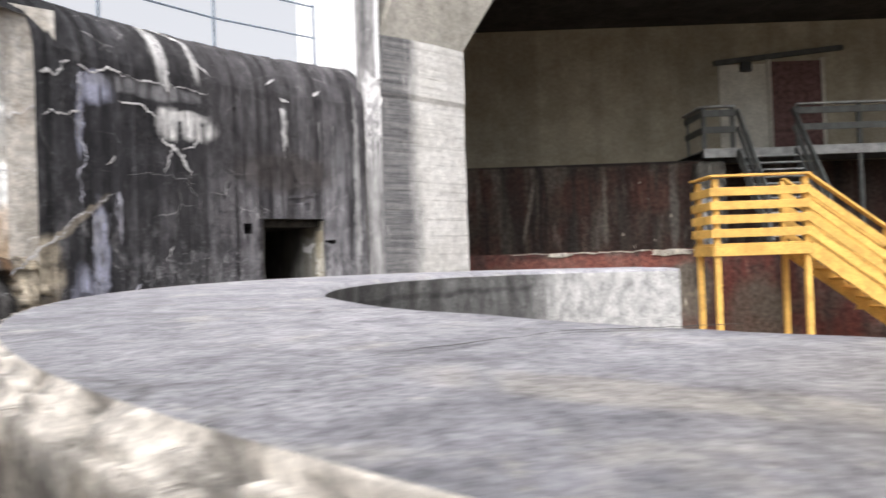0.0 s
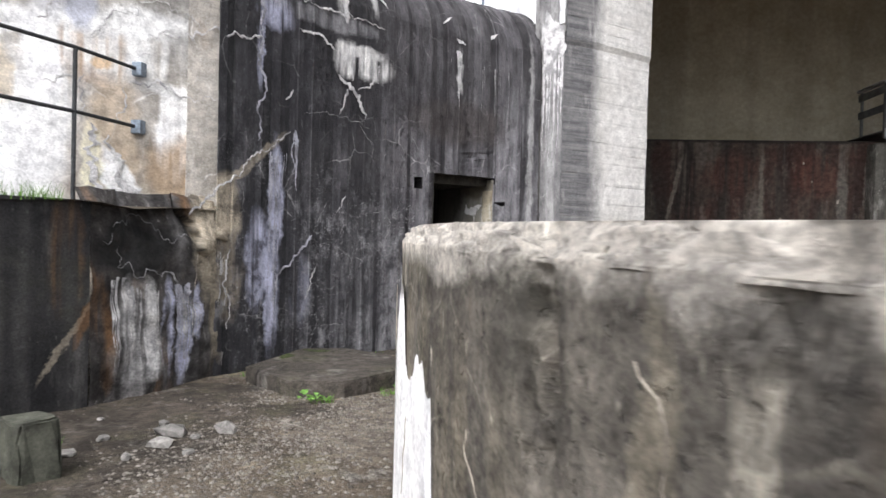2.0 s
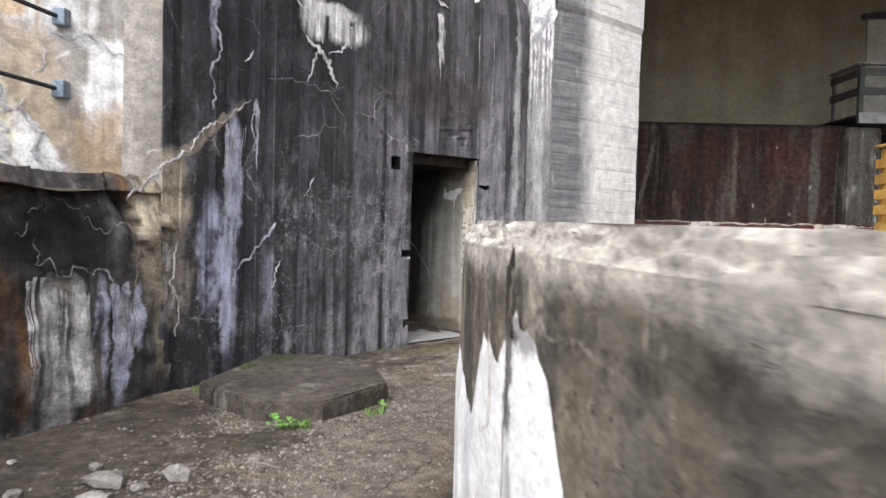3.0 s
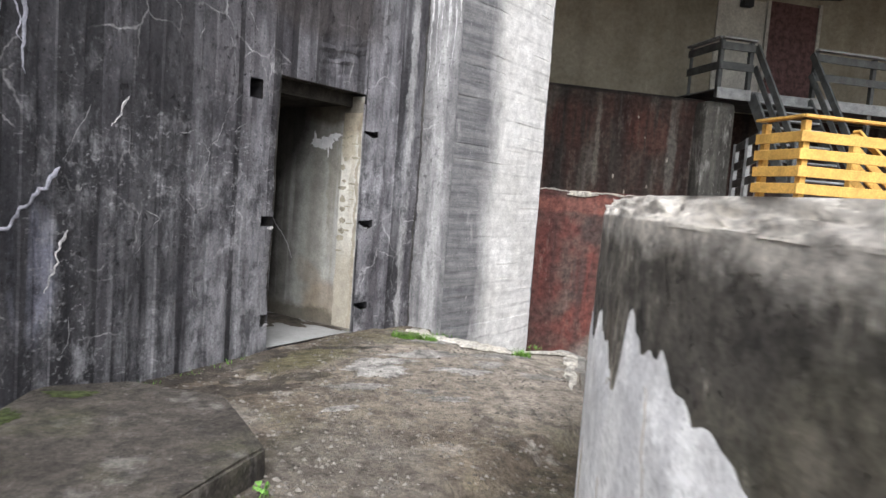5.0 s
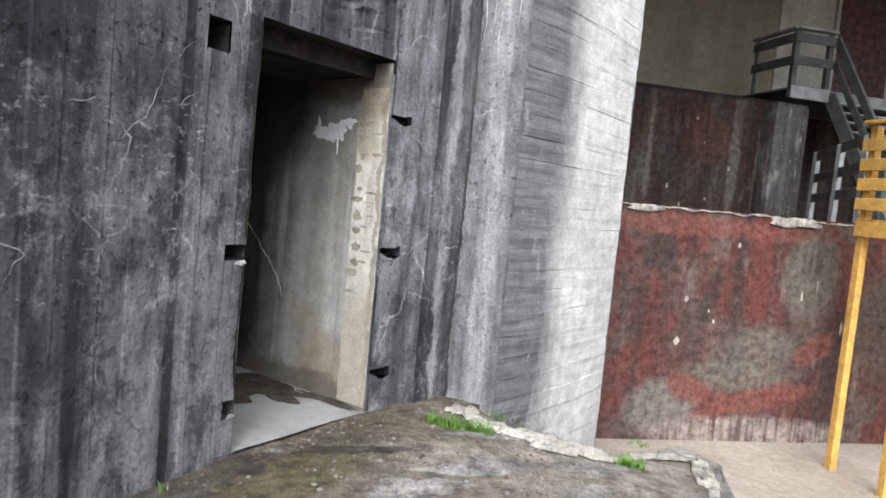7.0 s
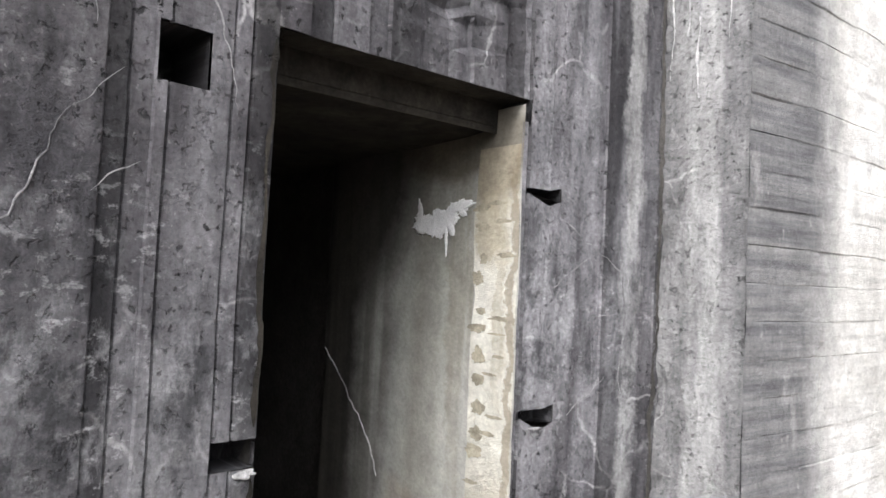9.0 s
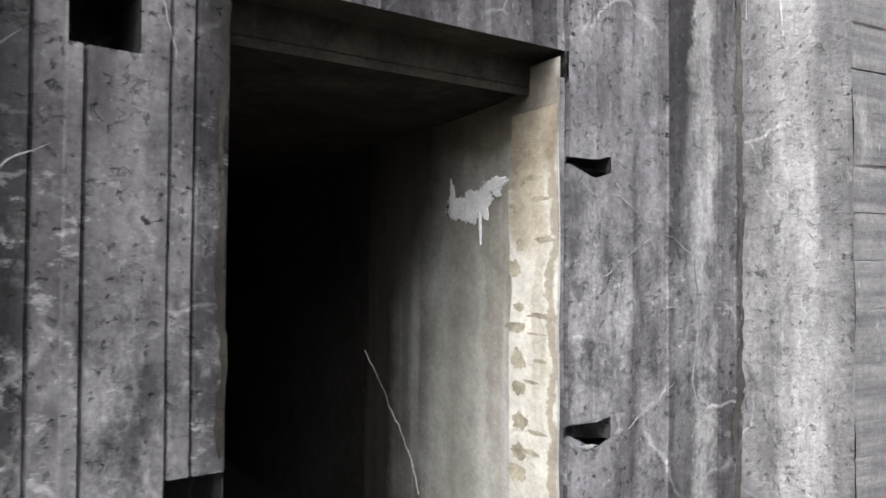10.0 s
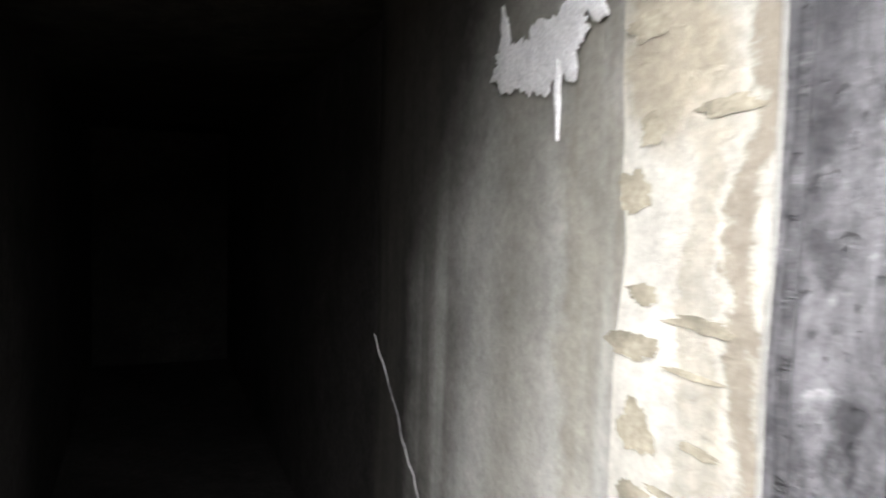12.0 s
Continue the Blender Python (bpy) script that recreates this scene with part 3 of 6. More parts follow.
def box_bm(x0, y0, z0, x1, y1, z1, bevel=0.0):
    bm = bmesh.new()
    bmesh.ops.create_cube(bm, size=1, matrix=Matrix.LocRotScale(((x0 + x1) / 2, (y0 + y1) / 2, (z0 + z1) / 2), None, (abs(x1 - x0), abs(y1 - y0), abs(z1 - z0))))
    if bevel:
        bmesh.ops.bevel(bm, geom=bm.edges[:], offset=bevel, segments=2, affect="EDGES", profile=0.6)
    return bm


def beam_bm(a, b, w, h, bevel=0.006):
    """A board from a to b, w wide sideways and h high."""
    a, b = Vector(a), Vector(b)
    d = b - a
    side = d.cross(Vector((0, 0, 1)))
    side = side.normalized() if side.length > 1e-4 else Vector((1, 0, 0))
    top = side.cross(d).normalized()
    m = Matrix((side, d.normalized(), top)).transposed().to_4x4()
    m.translation = (a + b) / 2
    bm = bmesh.new()
    bmesh.ops.create_cube(bm, size=1, matrix=m @ Matrix.Diagonal((w, d.length, h, 1)))
    if bevel:
        bmesh.ops.bevel(bm, geom=bm.edges[:], offset=bevel, segments=1, affect="EDGES")
    return bm


def rod_bm(a, b, r, sides=10):
    a, b = Vector(a), Vector(b)
    d = b - a
    m = d.to_track_quat("Z", "Y").to_matrix().to_4x4()
    m.translation = (a + b) / 2
    bm = bmesh.new()
    bmesh.ops.create_cone(bm, cap_ends=True, segments=sides, radius1=r, radius2=r, depth=d.length, matrix=m)
    return bm


def mesh_ob(name, verts, faces, uvs, material, parent=None, smooth=False):
    """A mesh with one UV per vertex, in metres."""
    me = bpy.data.meshes.new(name)
    me.from_pydata(verts, [], faces)
    layer = me.uv_layers.new(name="UVMap")
    for loop in me.loops:
        layer.data[loop.index].uv = uvs[loop.vertex_index]
    if smooth:
        me.polygons.foreach_set("use_smooth", [True] * len(me.polygons))
    me.materials.append(material)
    ob = new(name, me)
    if parent:
        ob.parent = parent
    return ob


def sheet(name, us, vs, place, material, parent=None, skip=None, smooth=False):
    """A grid over us x vs, put in space by place(u, v), with holes where skip(u, v) holds at a cell's middle."""
    verts, uvs, faces = [], [], []
    for v in vs:
        for u in us:
            verts.append(place(u, v))
            uvs.append((u, v))
    n = len(us)
    for j in range(len(vs) - 1):
        for i in range(n - 1):
            if skip and skip((us[i] + us[i + 1]) / 2, (vs[j] + vs[j + 1]) / 2):
                continue
            faces.append((j * n + i, j * n + i + 1, (j + 1) * n + i + 1, (j + 1) * n + i))
    return mesh_ob(name, verts, faces, uvs, material, parent, smooth)


def flat_wall(name, a, b, z0, z1, material, thick=0.4, parent=None, rough=0.0, step=0.25):
    """An upright wall from a to b in plan, seen from the right of that way; thick goes to the left."""
    a, b = Vector((*a, 0)), Vector((*b, 0))
    d = b - a
    n = Vector((-d.y, d.x, 0)).normalized()
    length = d.length
    k, q = max(2, int(length / step)), max(2, int((z1 - z0) / step))
    us, vs = [length * i / k for i in range(k + 1)], [z0 + (z1 - z0) * i / q for i in range(q + 1)]

    def place(u, v):
        p = a + d * (u / length)
        off = rough * noise.noise(Vector((u * 1.7, v * 1.7, length)))
        return p.x + n.x * off, p.y + n.y * off, v
    front = sheet(name, us, vs, place, material, parent)
    me = front.data
    bm = bmesh.new()
    bm.from_mesh(me)
    uvl = bm.loops.layers.uv[0]
    edge = [e for e in bm.edges if e.is_boundary]
    out = bmesh.ops.extrude_edge_only(bm, edges=edge)
    for v in out["geom"]:
        if isinstance(v, bmesh.types.BMVert):
            v.co += n * thick
    bmesh.ops.holes_fill(bm, edges=[e for e in bm.edges if e.is_boundary], sides=0)
    for f in bm.faces:
        for loop in f.loops:
            w = loop.vert.co
            loop[uvl].uv = ((w - a).dot(d) / length, w.z + (w - a).dot(n) * (0.7 if abs(f.normal.z) > 0.5 else 0))
    bmesh.ops.recalc_face_normals(bm, faces=bm.faces[:])
    bm.to_mesh(me)
    bm.free()
    return front


def fbm(x, y, z=0.0):
    return noise.fractal(Vector((x, y, z)), 1.0, 2.0, 4)

# ---- plan: the bunker's round front wall, and the round gun pit with its parapet ----
CW, RW = Vector((3.9, 3.3, 0)), 8.83
CP, R_OUT, R_IN = Vector((2.98, 4.10, 0)), 4.72, 3.56
PIT = -1.88


def on_wall(u, z, inward=0.0):
    """A place on the bunker's front: u metres along it to the right, z up, inward metres into the concrete."""
    a = math.pi - u / RW
    r = RW + inward
    return CW.x + r * math.cos(a), CW.y + r * math.sin(a), z


def rim_z(x):
    return 1.35 - 0.018 * (x + 1.7)


def structure(ob, label=""):
    return tagged(ob, label, kind="structure")


# ---- bunker front wall with upright board marks, rounded top, door opening and fixing holes ----
DOOR_L, DOOR_R, DOOR_T = 6.89, 7.84, 2.02
HOLES = [(6.58, 6.71, 1.89, 2.03, 0.22), (6.77, 6.89, 0.955, 1.03, 0.12), (6.82, 6.89, 0.18, 0.27, 0.1),
         (7.87, 8.04, 1.735, 1.79, 0.1), (7.87, 8.04, 0.93, 1.005, 0.1), (7.87, 8.04, 0.195, 0.265, 0.1)]


def wedge(u, z):
    """The holes right of the door narrow towards the door like a dovetail."""
    for a, b, c, d, _ in HOLES[3:]:
        if abs(z - c) < 1e-4 and abs(u - a) < 0.03:
            return z + 0.62 * (d - c)
        if abs(z - d) < 1e-4 and u > b - 0.05 and u < b + 0.01:
            return z + 0.012
        if abs(z - c) < 1e-4 and u > b - 0.012 and u < b + 0.01:
            return z + 0.3 * (d - c)
    return z

rng = random.Random(4)
board_edges, u = [], 3.2
while u < 9.7:
    board_edges.append(u)
    u += rng.choice((0.075, 0.1, 0.12, 0.15))
fixed_u = {3.95, DOOR_L, DOOR_R, 7.88, 7.98, 8.13, 8.28, 8.43, 8.51, 8.58, 6.47, 6.61} | {h for hole in HOLES for h in hole[:2]}
us = sorted({round(b, 3) for b in board_edges if all(abs(b - f) > 0.05 for f in fixed_u)} | fixed_u)
# each board is a strip of its own depth, with a narrow joint on its left
depth_of = {}
cols = []
for i, a in enumerate(us[:-1]):
    d = rng.uniform(-0.01, 0.009)
    cols += [(a, 0.014 if rng.random() < 0.35 else d), (a + 0.006, d), (us[i + 1] - 0.004, d)]
cols.append((us[-1], 0))
col_us = []
for k, (cu, d) in enumerate(cols):
    while cu in depth_of:
        cu += 0.0005
    depth_of[cu] = d
    col_us.append(cu)
fixed_z = {0.0, DOOR_T, 2.1} | {h for hole in HOLES for h in hole[2:4]}
vs = sorted(fixed_z | {2.16 + 0.035 * i for i in range(13)} | {round(-0.3 + 0.16 * i, 3) for i in range(26) if all(abs(-0.3 + 0.16 * i - f) > 0.03 for f in fixed_z)} | {3.7})
BEND = 0.9
arc_vs = [3.7 + BEND * math.pi / 2 * i / 9 for i in range(1, 10)]


def wall_place(u, v):
    off = depth_of[u] + 0.012 * fbm(u * 0.8, v * 0.8) + 0.004 * noise.noise(Vector((u * 9, v * 4, 1)))
    # skin lost over the door
    if 7.1 < u < 8.05 and 2.15 < v < 2.6:
        off += 0.05 * max(0.0, fbm(u * 6, v * 8, 3) + 0.1) * math.sin(math.pi * (u - 7.1) / 0.95) * math.sin(math.pi * (v - 2.15) / 0.45)
    if v <= 3.7:
        if abs(v - 3.68) < 0.03:
            off += 0.012
        return on_wall(u, wedge(u, v), off)
    a = (v - 3.7) / BEND
    return on_wall(u, 3.7 + BEND * math.sin(a) - off * math.sin(a), BEND * (1 - math.cos(a)) + off * math.cos(a))


def wall_gap(u, v):
    if u < 3.95 and v < 4.15:
        return True
    if DOOR_L < u < DOOR_R and 0.0 < v < DOOR_T or DOOR_L < u < 7.88 and DOOR_T < v < 2.1:
        return True
    return any(a < u < b and c < v < d for a, b, c, d, _ in HOLES)


wall_front = structure(sheet("wall_front", col_us, vs + arc_vs, wall_place, DARK, skip=wall_gap), "dark streaked bunker wall with upright board marks and rounded top")
wall_front["category"] = "wall"
tone_layer = wall_front.data.uv_layers.new(name="boards")
tone_rng = random.Random(77)
tones = [0.12 if 8.27 < b < 8.42 else 0.95 if 8.42 < b < 8.5 else tone_rng.random() for b in us]
first_uv = wall_front.data.uv_layers["UVMap"].data
for poly in wall_front.data.polygons:
    mid_u = sum(first_uv[i].uv[0] for i in poly.loop_indices) / len(poly.loop_indices)
    k = sum(1 for b in us if b <= mid_u) - 1
    for i in poly.loop_indices:
        tone_layer.data[i].uv = (tones[max(0, k)], 0.5)


def pocket(name, a, b, c, d, deep, material):
    """The sides and back of a hole in the front wall."""
    V = [on_wall(uu, wedge(uu, zz) if k == 0 else zz, 0.0 if k == 0 else deep) for k in (0, 1) for uu, zz in ((a, c), (b, c), (b, d), (a, d))]
    F = [(4, 5, 6, 7), (0, 1, 5, 4), (1, 2, 6, 5), (2, 3, 7, 6), (3, 0, 4, 7)]
    return mesh_ob(name, V, F, [(p[0] + p[1], p[2]) for p in V], material, wall_front)


for a, b, c, d, deep in HOLES:
    pocket("fixing_hole", a, b, c, d, deep, DARK)

# roof of the bunker behind the rounded edge, and the mass of the wall
structure(sheet("roof_slab", [1.5 + 0.5 * i for i in range(17)], [0.9, 2.0, 4.0, 7.0, 9.0], lambda u, v: on_wall(u, 4.6 + 0.02 * v, v), RIM_TOP), "flat concrete bunker roof")

def blot(name, place, cu, cv, ru, rv, material, parent, seed, thick=0.004, rough=0.45, n=26):
    """A thin crust with a ragged outline, laid on a surface by place(u, v, out)."""
    V, F, UV = [], [], []
    for ring, (k, h) in enumerate(((0.0, 1.0), (0.55, 1.0), (0.92, 0.9), (1.0, 0.0))):
        for i in range(n):
            a = 2 * math.pi * i / n
            q = Vector((math.cos(a), math.sin(a), seed * 3.7))
            r = max(0.25, 1 + min(rough, 0.9) * (0.75 * noise.noise(q * 1.1) + 0.4 * noise.noise(q * 2.7) + 0.3 * noise.noise(q * 6.5) + 0.22 * noise.noise(q * 14)))
            uu, vv = cu + ru * k * r * math.cos(a), cv + rv * k * r * math.sin(a)
            V.append(place(uu, vv, thick * h))
            UV.append((uu, vv))
    for j in range(3):
        for i in range(n):
            F.append((j * n + i, j * n + (i + 1) % n, (j + 1) * n + (i + 1) % n, (j + 1) * n + i))
    return mesh_ob(name, V, F, UV, material, parent, True)


def prism_chip(at):
    """A small flat broken chip lying at a place."""
    bm = bmesh.new()
    bmesh.ops.create_icosphere(bm, subdivisions=1, radius=0.035, matrix=Matrix.Translation(at) @ Matrix.Diagonal((1.4, 0.9, 0.5, 1)))
    for v in bm.verts:
        v.co += 0.012 * noise.noise_vector(v.co * 40)
    return bm


# ---- passage behind the door ----
tang = Vector((math.sin(math.pi - 7.365 / RW), -math.cos(math.pi - 7.365 / RW), 0))
into = Vector((math.cos(math.pi - 7.365 / RW), math.sin(math.pi - 7.365 / RW), 0))
sill = Vector(on_wall(7.365, 0.0))


def inside(s, d, z):
    """s metres to the right of the door's middle, d metres in."""
    p = sill + tang * s + into * d
    return p.x, p.y, z


ds = [0.0, 0.05, 0.12, 0.3] + [0.3 + 0.3 * i for i in range(1, 20)]
zs = [0.0] + [0.13 * i for i in range(1, 17)]
bump_in = lambda d, z: 0.006 * fbm(d * 3, z * 3)
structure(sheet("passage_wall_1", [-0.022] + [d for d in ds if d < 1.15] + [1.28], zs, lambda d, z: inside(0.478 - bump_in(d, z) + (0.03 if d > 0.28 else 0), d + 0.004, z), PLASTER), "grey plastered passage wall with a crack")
structure(sheet("passage_wall_2", ds, zs, lambda d, z: inside(-0.478 - bump_in(d, z), d + 0.004, z), SHADE_BLACK), "dark concrete passage wall")
structure(sheet("passage_floor", [-0.6, -0.2, 0.2, 0.6], [-0.02, 0.3, 0.8, 1.3], lambda s, d: inside(s, d, 0.012 + 0.006 * fbm(s, d)), concrete("passage_floor_concrete", (0.2, 0.198, 0.19), (0.27, 0.268, 0.26), None, 0, 0.0, uv=False, bump=0.2, contrast=0.3, grain_amount=0.25)), "pale grey concrete door sill and passage floor")
# beyond d 1.3 the floor turns black to hold the passage's shade
structure(sheet("passage_floor_inner", [-0.6, 0, 0.6], [1.3, 3.0, 6.0], lambda s, d: inside(s, d, 0.01), SHADE_BLACK), "floor deeper in the passage, shade put into its black colour")
structure(sheet("passage_ceiling", [-0.62, -0.3, 0, 0.3, 0.62], [0.115, 0.6, 1.2, 2.4, 6.0], lambda s, d: inside(s, d, DOOR_T - 0.004 - 0.02 * (d > 0.3)), LINTEL), "dark stained passage ceiling with shade put into its colour")
structure(sheet("passage_end", [-0.8, 0, 0.8], [-0.1, 1.0, 2.2], lambda s, z: inside(s, 5.9, z), SHADE_BLACK), "dark end wall of the passage")
structure(sheet("passage_corner", [0.516, 0.7], [0.0, 1.0, 2.1], lambda s, z: inside(s, 1.278, z), SHADE_BLACK), "dark corner of the passage")
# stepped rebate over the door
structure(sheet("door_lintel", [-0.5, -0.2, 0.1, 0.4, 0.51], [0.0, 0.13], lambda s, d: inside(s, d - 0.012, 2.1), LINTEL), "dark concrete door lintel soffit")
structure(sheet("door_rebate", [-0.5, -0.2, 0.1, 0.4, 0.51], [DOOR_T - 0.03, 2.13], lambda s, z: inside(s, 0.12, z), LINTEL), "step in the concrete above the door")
structure(sheet("lintel_end", [-0.02, 0.13], [DOOR_T - 0.01, 2.1], lambda d, z: inside(0.505, d, z), DARK), "end of the lintel step")
dirt = structure(new("passage_dirt"), "dark damp dirt on the passage floor")
for k, (d, q, a, b) in enumerate(((1.0, 0.0, 0.42, 0.5), (0.62, 0.34, 0.3, 0.14), (0.75, -0.2, 0.25, 0.3), (0.3, 0.46, 0.26, 0.05))):
    blot("dirt_patch", lambda d, q, out: inside(max(-0.47, min(0.49, q)), d, 0.02 + out), d, q, a, b, SOIL, dirt, 820 + k, 0.004, 0.8, 50)
tagged(obj("stone_chip", prism_chip(inside(-0.2, 0.5, 0.03)), STONE), "small pale chip of concrete on the passage floor", "chip")
def mass(s0, s1, z0, z1):
    """A solid block beside or over the passage, added to keep daylight out."""
    bm = bmesh.new()
    vs = [bm.verts.new(inside(s, d, z)) for s in (s0, s1) for d in (0.34, 6.2) for z in (z0, z1)]
    for f in ((0, 1, 3, 2), (4, 6, 7, 5), (0, 4, 5, 1), (2, 3, 7, 6), (0, 2, 6, 4), (1, 5, 7, 3)):
        bm.faces.new([vs[i] for i in f])
    bmesh.ops.recalc_face_normals(bm, faces=bm.faces[:])
    return bm


# blocks added behind the thin passage sheets to stop daylight leaking in
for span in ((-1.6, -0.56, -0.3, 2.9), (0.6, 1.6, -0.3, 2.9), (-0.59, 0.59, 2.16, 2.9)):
    structure(obj("passage_light_block", mass(*span), SHADE_BLACK), "added dark blocks round the passage that keep daylight out")
# painted band on the passage wall beside the door
cream_band = structure(sheet("painted_band", [-0.02 + 0.02 * i for i in range(12)], [0.04 + 0.05 * i for i in range(39)], lambda d, z: inside(0.474 - bump_in(d, z) - 0.002, d + 0.004 + (0.015 * fbm(z * 4, 7) if d > 0.17 else 0), z), CREAM), "flaking cream paint band beside the doorway")


def ribbon(name, place, pts, width, material, parent, seed=1, thick=0.006, jitter=0.02, step=0.015):
    """A ragged raised vein along pts, widths tapering along it."""
    P = [Vector((*p, 0)) for p in pts]
    line = []
    for a, b in zip(P, P[1:]):
        k = max(1, int((b - a).length / step))
        line += [a.lerp(b, i / k) for i in range(k)]
    line.append(P[-1])
    V, F, UV = [], [], []
    total, w0 = len(line), 0.2 * width[0]
    for i, p in enumerate(line):
        t = line[min(i + 1, total - 1)] - line[max(i - 1, 0)]
        t = t.normalized() if t.length > 0 else Vector((1, 0, 0))
        n = Vector((-t.y, t.x, 0))
        q = p + n * jitter * fbm(p.x * 5, p.y * 5, seed) + n * (jitter * 0.35 + 0.6 * w0) * noise.noise(Vector((p.x * 22, p.y * 25, seed)))
        w = width[0] + (width[1] - width[0]) * i / max(1, total - 1)
        w *= max(0.12, 0.75 + 0.8 * noise.noise(Vector((p.x * 6, p.y * 6, seed + 5))) + 0.4 * noise.noise(Vector((p.x * 45, p.y * 45, seed + 8))))
        w *= min(1.0, 0.2 + i / 4, 0.2 + (total - 1 - i) / 4)
        for s, h in ((-0.5, 0.0), (-0.22, 1.0), (0.22, 1.0), (0.5, 0.0)):
            c = q + n * w * s
            V.append(place(c.x, c.y, thick * h))
            UV.append((c.x, c.y))
    for i in range(total - 1):
        for k in range(3):
            F.append((4 * i + k, 4 * i + k + 1, 4 * i + 5 + k, 4 * i + 4 + k))
    return mesh_ob(name, V, F, UV, material, parent, True)


def drips(name, place, u0, u1, top, low, count, material, parent, seed, width=(0.035, 0.012), thick=0.006):
    """A row of lime runs down a wall, as one crust."""
    g = random.Random(seed)
    V, F, UV = [], [], []
    for _ in range(count * 3):
        u = g.uniform(u0, u1)
        z0 = top(u) if callable(top) else top
        z0 -= g.uniform(0, 0.08)
        z1 = low + (z0 - low) * g.random() ** 0.8
        w = width[1] * 0.5 + (width[0] - width[1] * 0.5) * g.random() ** 2.5
        k = max(3, int((z0 - z1) / 0.03))
        base = len(V)
        for i in range(k + 1):
            f = i / k
            z = z0 + (z1 - z0) * f
            c = u + 0.025 * noise.noise(Vector((u * 7, z * 3, seed))) + 0.006 * noise.noise(Vector((u * 17, z * 22, seed)))
            ww = w * (1 - 0.8 * f) * max(0.12, 0.8 + 1.3 * noise.noise(Vector((u * 30, z * 9, seed))) + 0.5 * noise.noise(Vector((u * 70, z * 40, seed))))
            for s, h in ((-0.5, 0.0), (0.0, 1.0), (0.5, 0.0)):
                V.append(place(c + ww * s, z, thick * h))
                UV.append((c + ww * s, z))
        for i in range(k):
            for q in range(2):
                F.append((base + 3 * i + q, base + 3 * i + q + 1, base + 3 * i + 4 + q, base + 3 * i + 3 + q))
    return mesh_ob(name, V, F, UV, material, parent, True)


on_front = lambda u, z, out: wall_out(u, z, out)


def wall_out(u, z, out):
    """Just proud of the front wall, over the rounded top too."""
    if z <= 3.7:
        return on_wall(u, z, -0.012 - out + 0.012 * fbm(u * 0.8, z * 0.8))
    a = min(1.4, (z - 3.7) / BEND)
    o = 0.008 + out
    return on_wall(u, 3.7 + (BEND + o) * math.sin(a), BEND - (BEND + o) * math.cos(a))


# ---- lime veins and runs on the dark wall ----
VEINS = [
    [(4.43, 3.68), (4.9, 3.73), (5.5, 3.7), (6.1, 3.7)], [(4.45, 3.66), (4.42, 3.0), (4.47, 2.7), (4.41, 2.2)],
    [(5.55, 3.62), (5.5, 4.2), (5.42, 4.7)], [(6.12, 3.92), (5.98, 4.2), (5.85, 4.6)], [(5.9, 4.5), (5.6, 4.75)],
    [(5.44, 3.05), (5.62, 2.9), (5.74, 2.86), (5.84, 2.62)], [(5.74, 2.9), (6.0, 3.1)], [(5.6, 2.92), (5.45, 2.62)],
    [(4.0, 3.1), (4.3, 3.2), (4.44, 3.22)], [(3.98, 3.55), (4.2, 3.58), (4.34, 3.72)], [(4.9, 3.38), (5.25, 3.42), (5.4, 3.3)],
    [(3.62, 1.45), (3.98, 1.7), (4.3, 2.0), (4.55, 2.14), (4.82, 2.34)], [(5.12, 1.3), (4.95, 1.1), (4.75, 0.9), (4.62, 0.6)],
    [(5.55, 1.75), (5.45, 1.55)], [(5.2, 0.95), (5.05, 0.62)], [(4.84, 2.3), (4.86, 1.9)], [(4.1, 1.15), (4.05, 0.75), (4.12, 0.4)],
    [(7.75, 3.9), (7.88, 4.0)], [(7.0, 3.95), (7.15, 4.1)], [(7.2, 3.8), (7.35, 3.75)], [(6.1, 2.2), (6.15, 2.3)],
    [(8.05, 1.68), (8.25, 1.58), (8.38, 1.5), (8.4, 0.8)], [(8.1, 0.98), (8.3, 1.1)], [(8.2, 1.35), (8.36, 1.36)], [(8.0, 1.44), (8.12, 1.52), (8.2, 1.55)],
    [(6.2, 1.45), (6.3, 1.55), (6.38, 1.75), (6.5, 1.9)], [(6.1, 1.6), (5.95, 1.55)], [(6.45, 1.62), (6.56, 1.68)],
]
WIDE = [(0.035, 0.015), (0.05, 0.02), (0.1, 0.07), (0.06, 0.04), (0.07, 0.03), (0.05, 0.03), (0.03, 0.02), (0.03, 0.02), (0.035, 0.03), (0.03, 0.05), (0.03, 0.03),
        (0.03, 0.012), (0.035, 0.03)] + [(0.02, 0.012)] * 4 + [(0.05, 0.03)] * 3 + [(0.008, 0.004)] * 9
for k, (pts, w) in enumerate(zip(VEINS, WIDE)):
    ribbon("lime_vein", on_front, pts, w, LILAC if k in (1, 15, 12) else (CRUST if k == 11 else (CRUST if k < 20 else FAINT)), wall_front, k + 1, jitter=0.06 if k < 17 else 0.025, thick=0.004 if k < 17 else 0.0015)
ribbon("lime_vein", on_front, [(5.32, 1.65), (5.24, 1.5), (5.14, 1.34)], (0.008, 0.014), FAINT, wall_front, 654, 0.001, 0.03)
drips("lime_runs", on_front, 5.42, 6.05, 3.3, 2.95, 6, CRUST, wall_front, 6, (0.035, 0.01), 0.002)
ribbon("lime_vein", on_front, [(4.87, 2.37), (4.9, 2.1), (4.89, 1.75)], (0.05, 0.01), LILAC, wall_front, 651, 0.002, 0.03)
ribbon("lime_vein", on_front, [(4.73, 2.66), (4.8, 2.7), (4.84, 2.77)], (0.012, 0.02), CRUST, wall_front, 652, 0.002, 0.03)
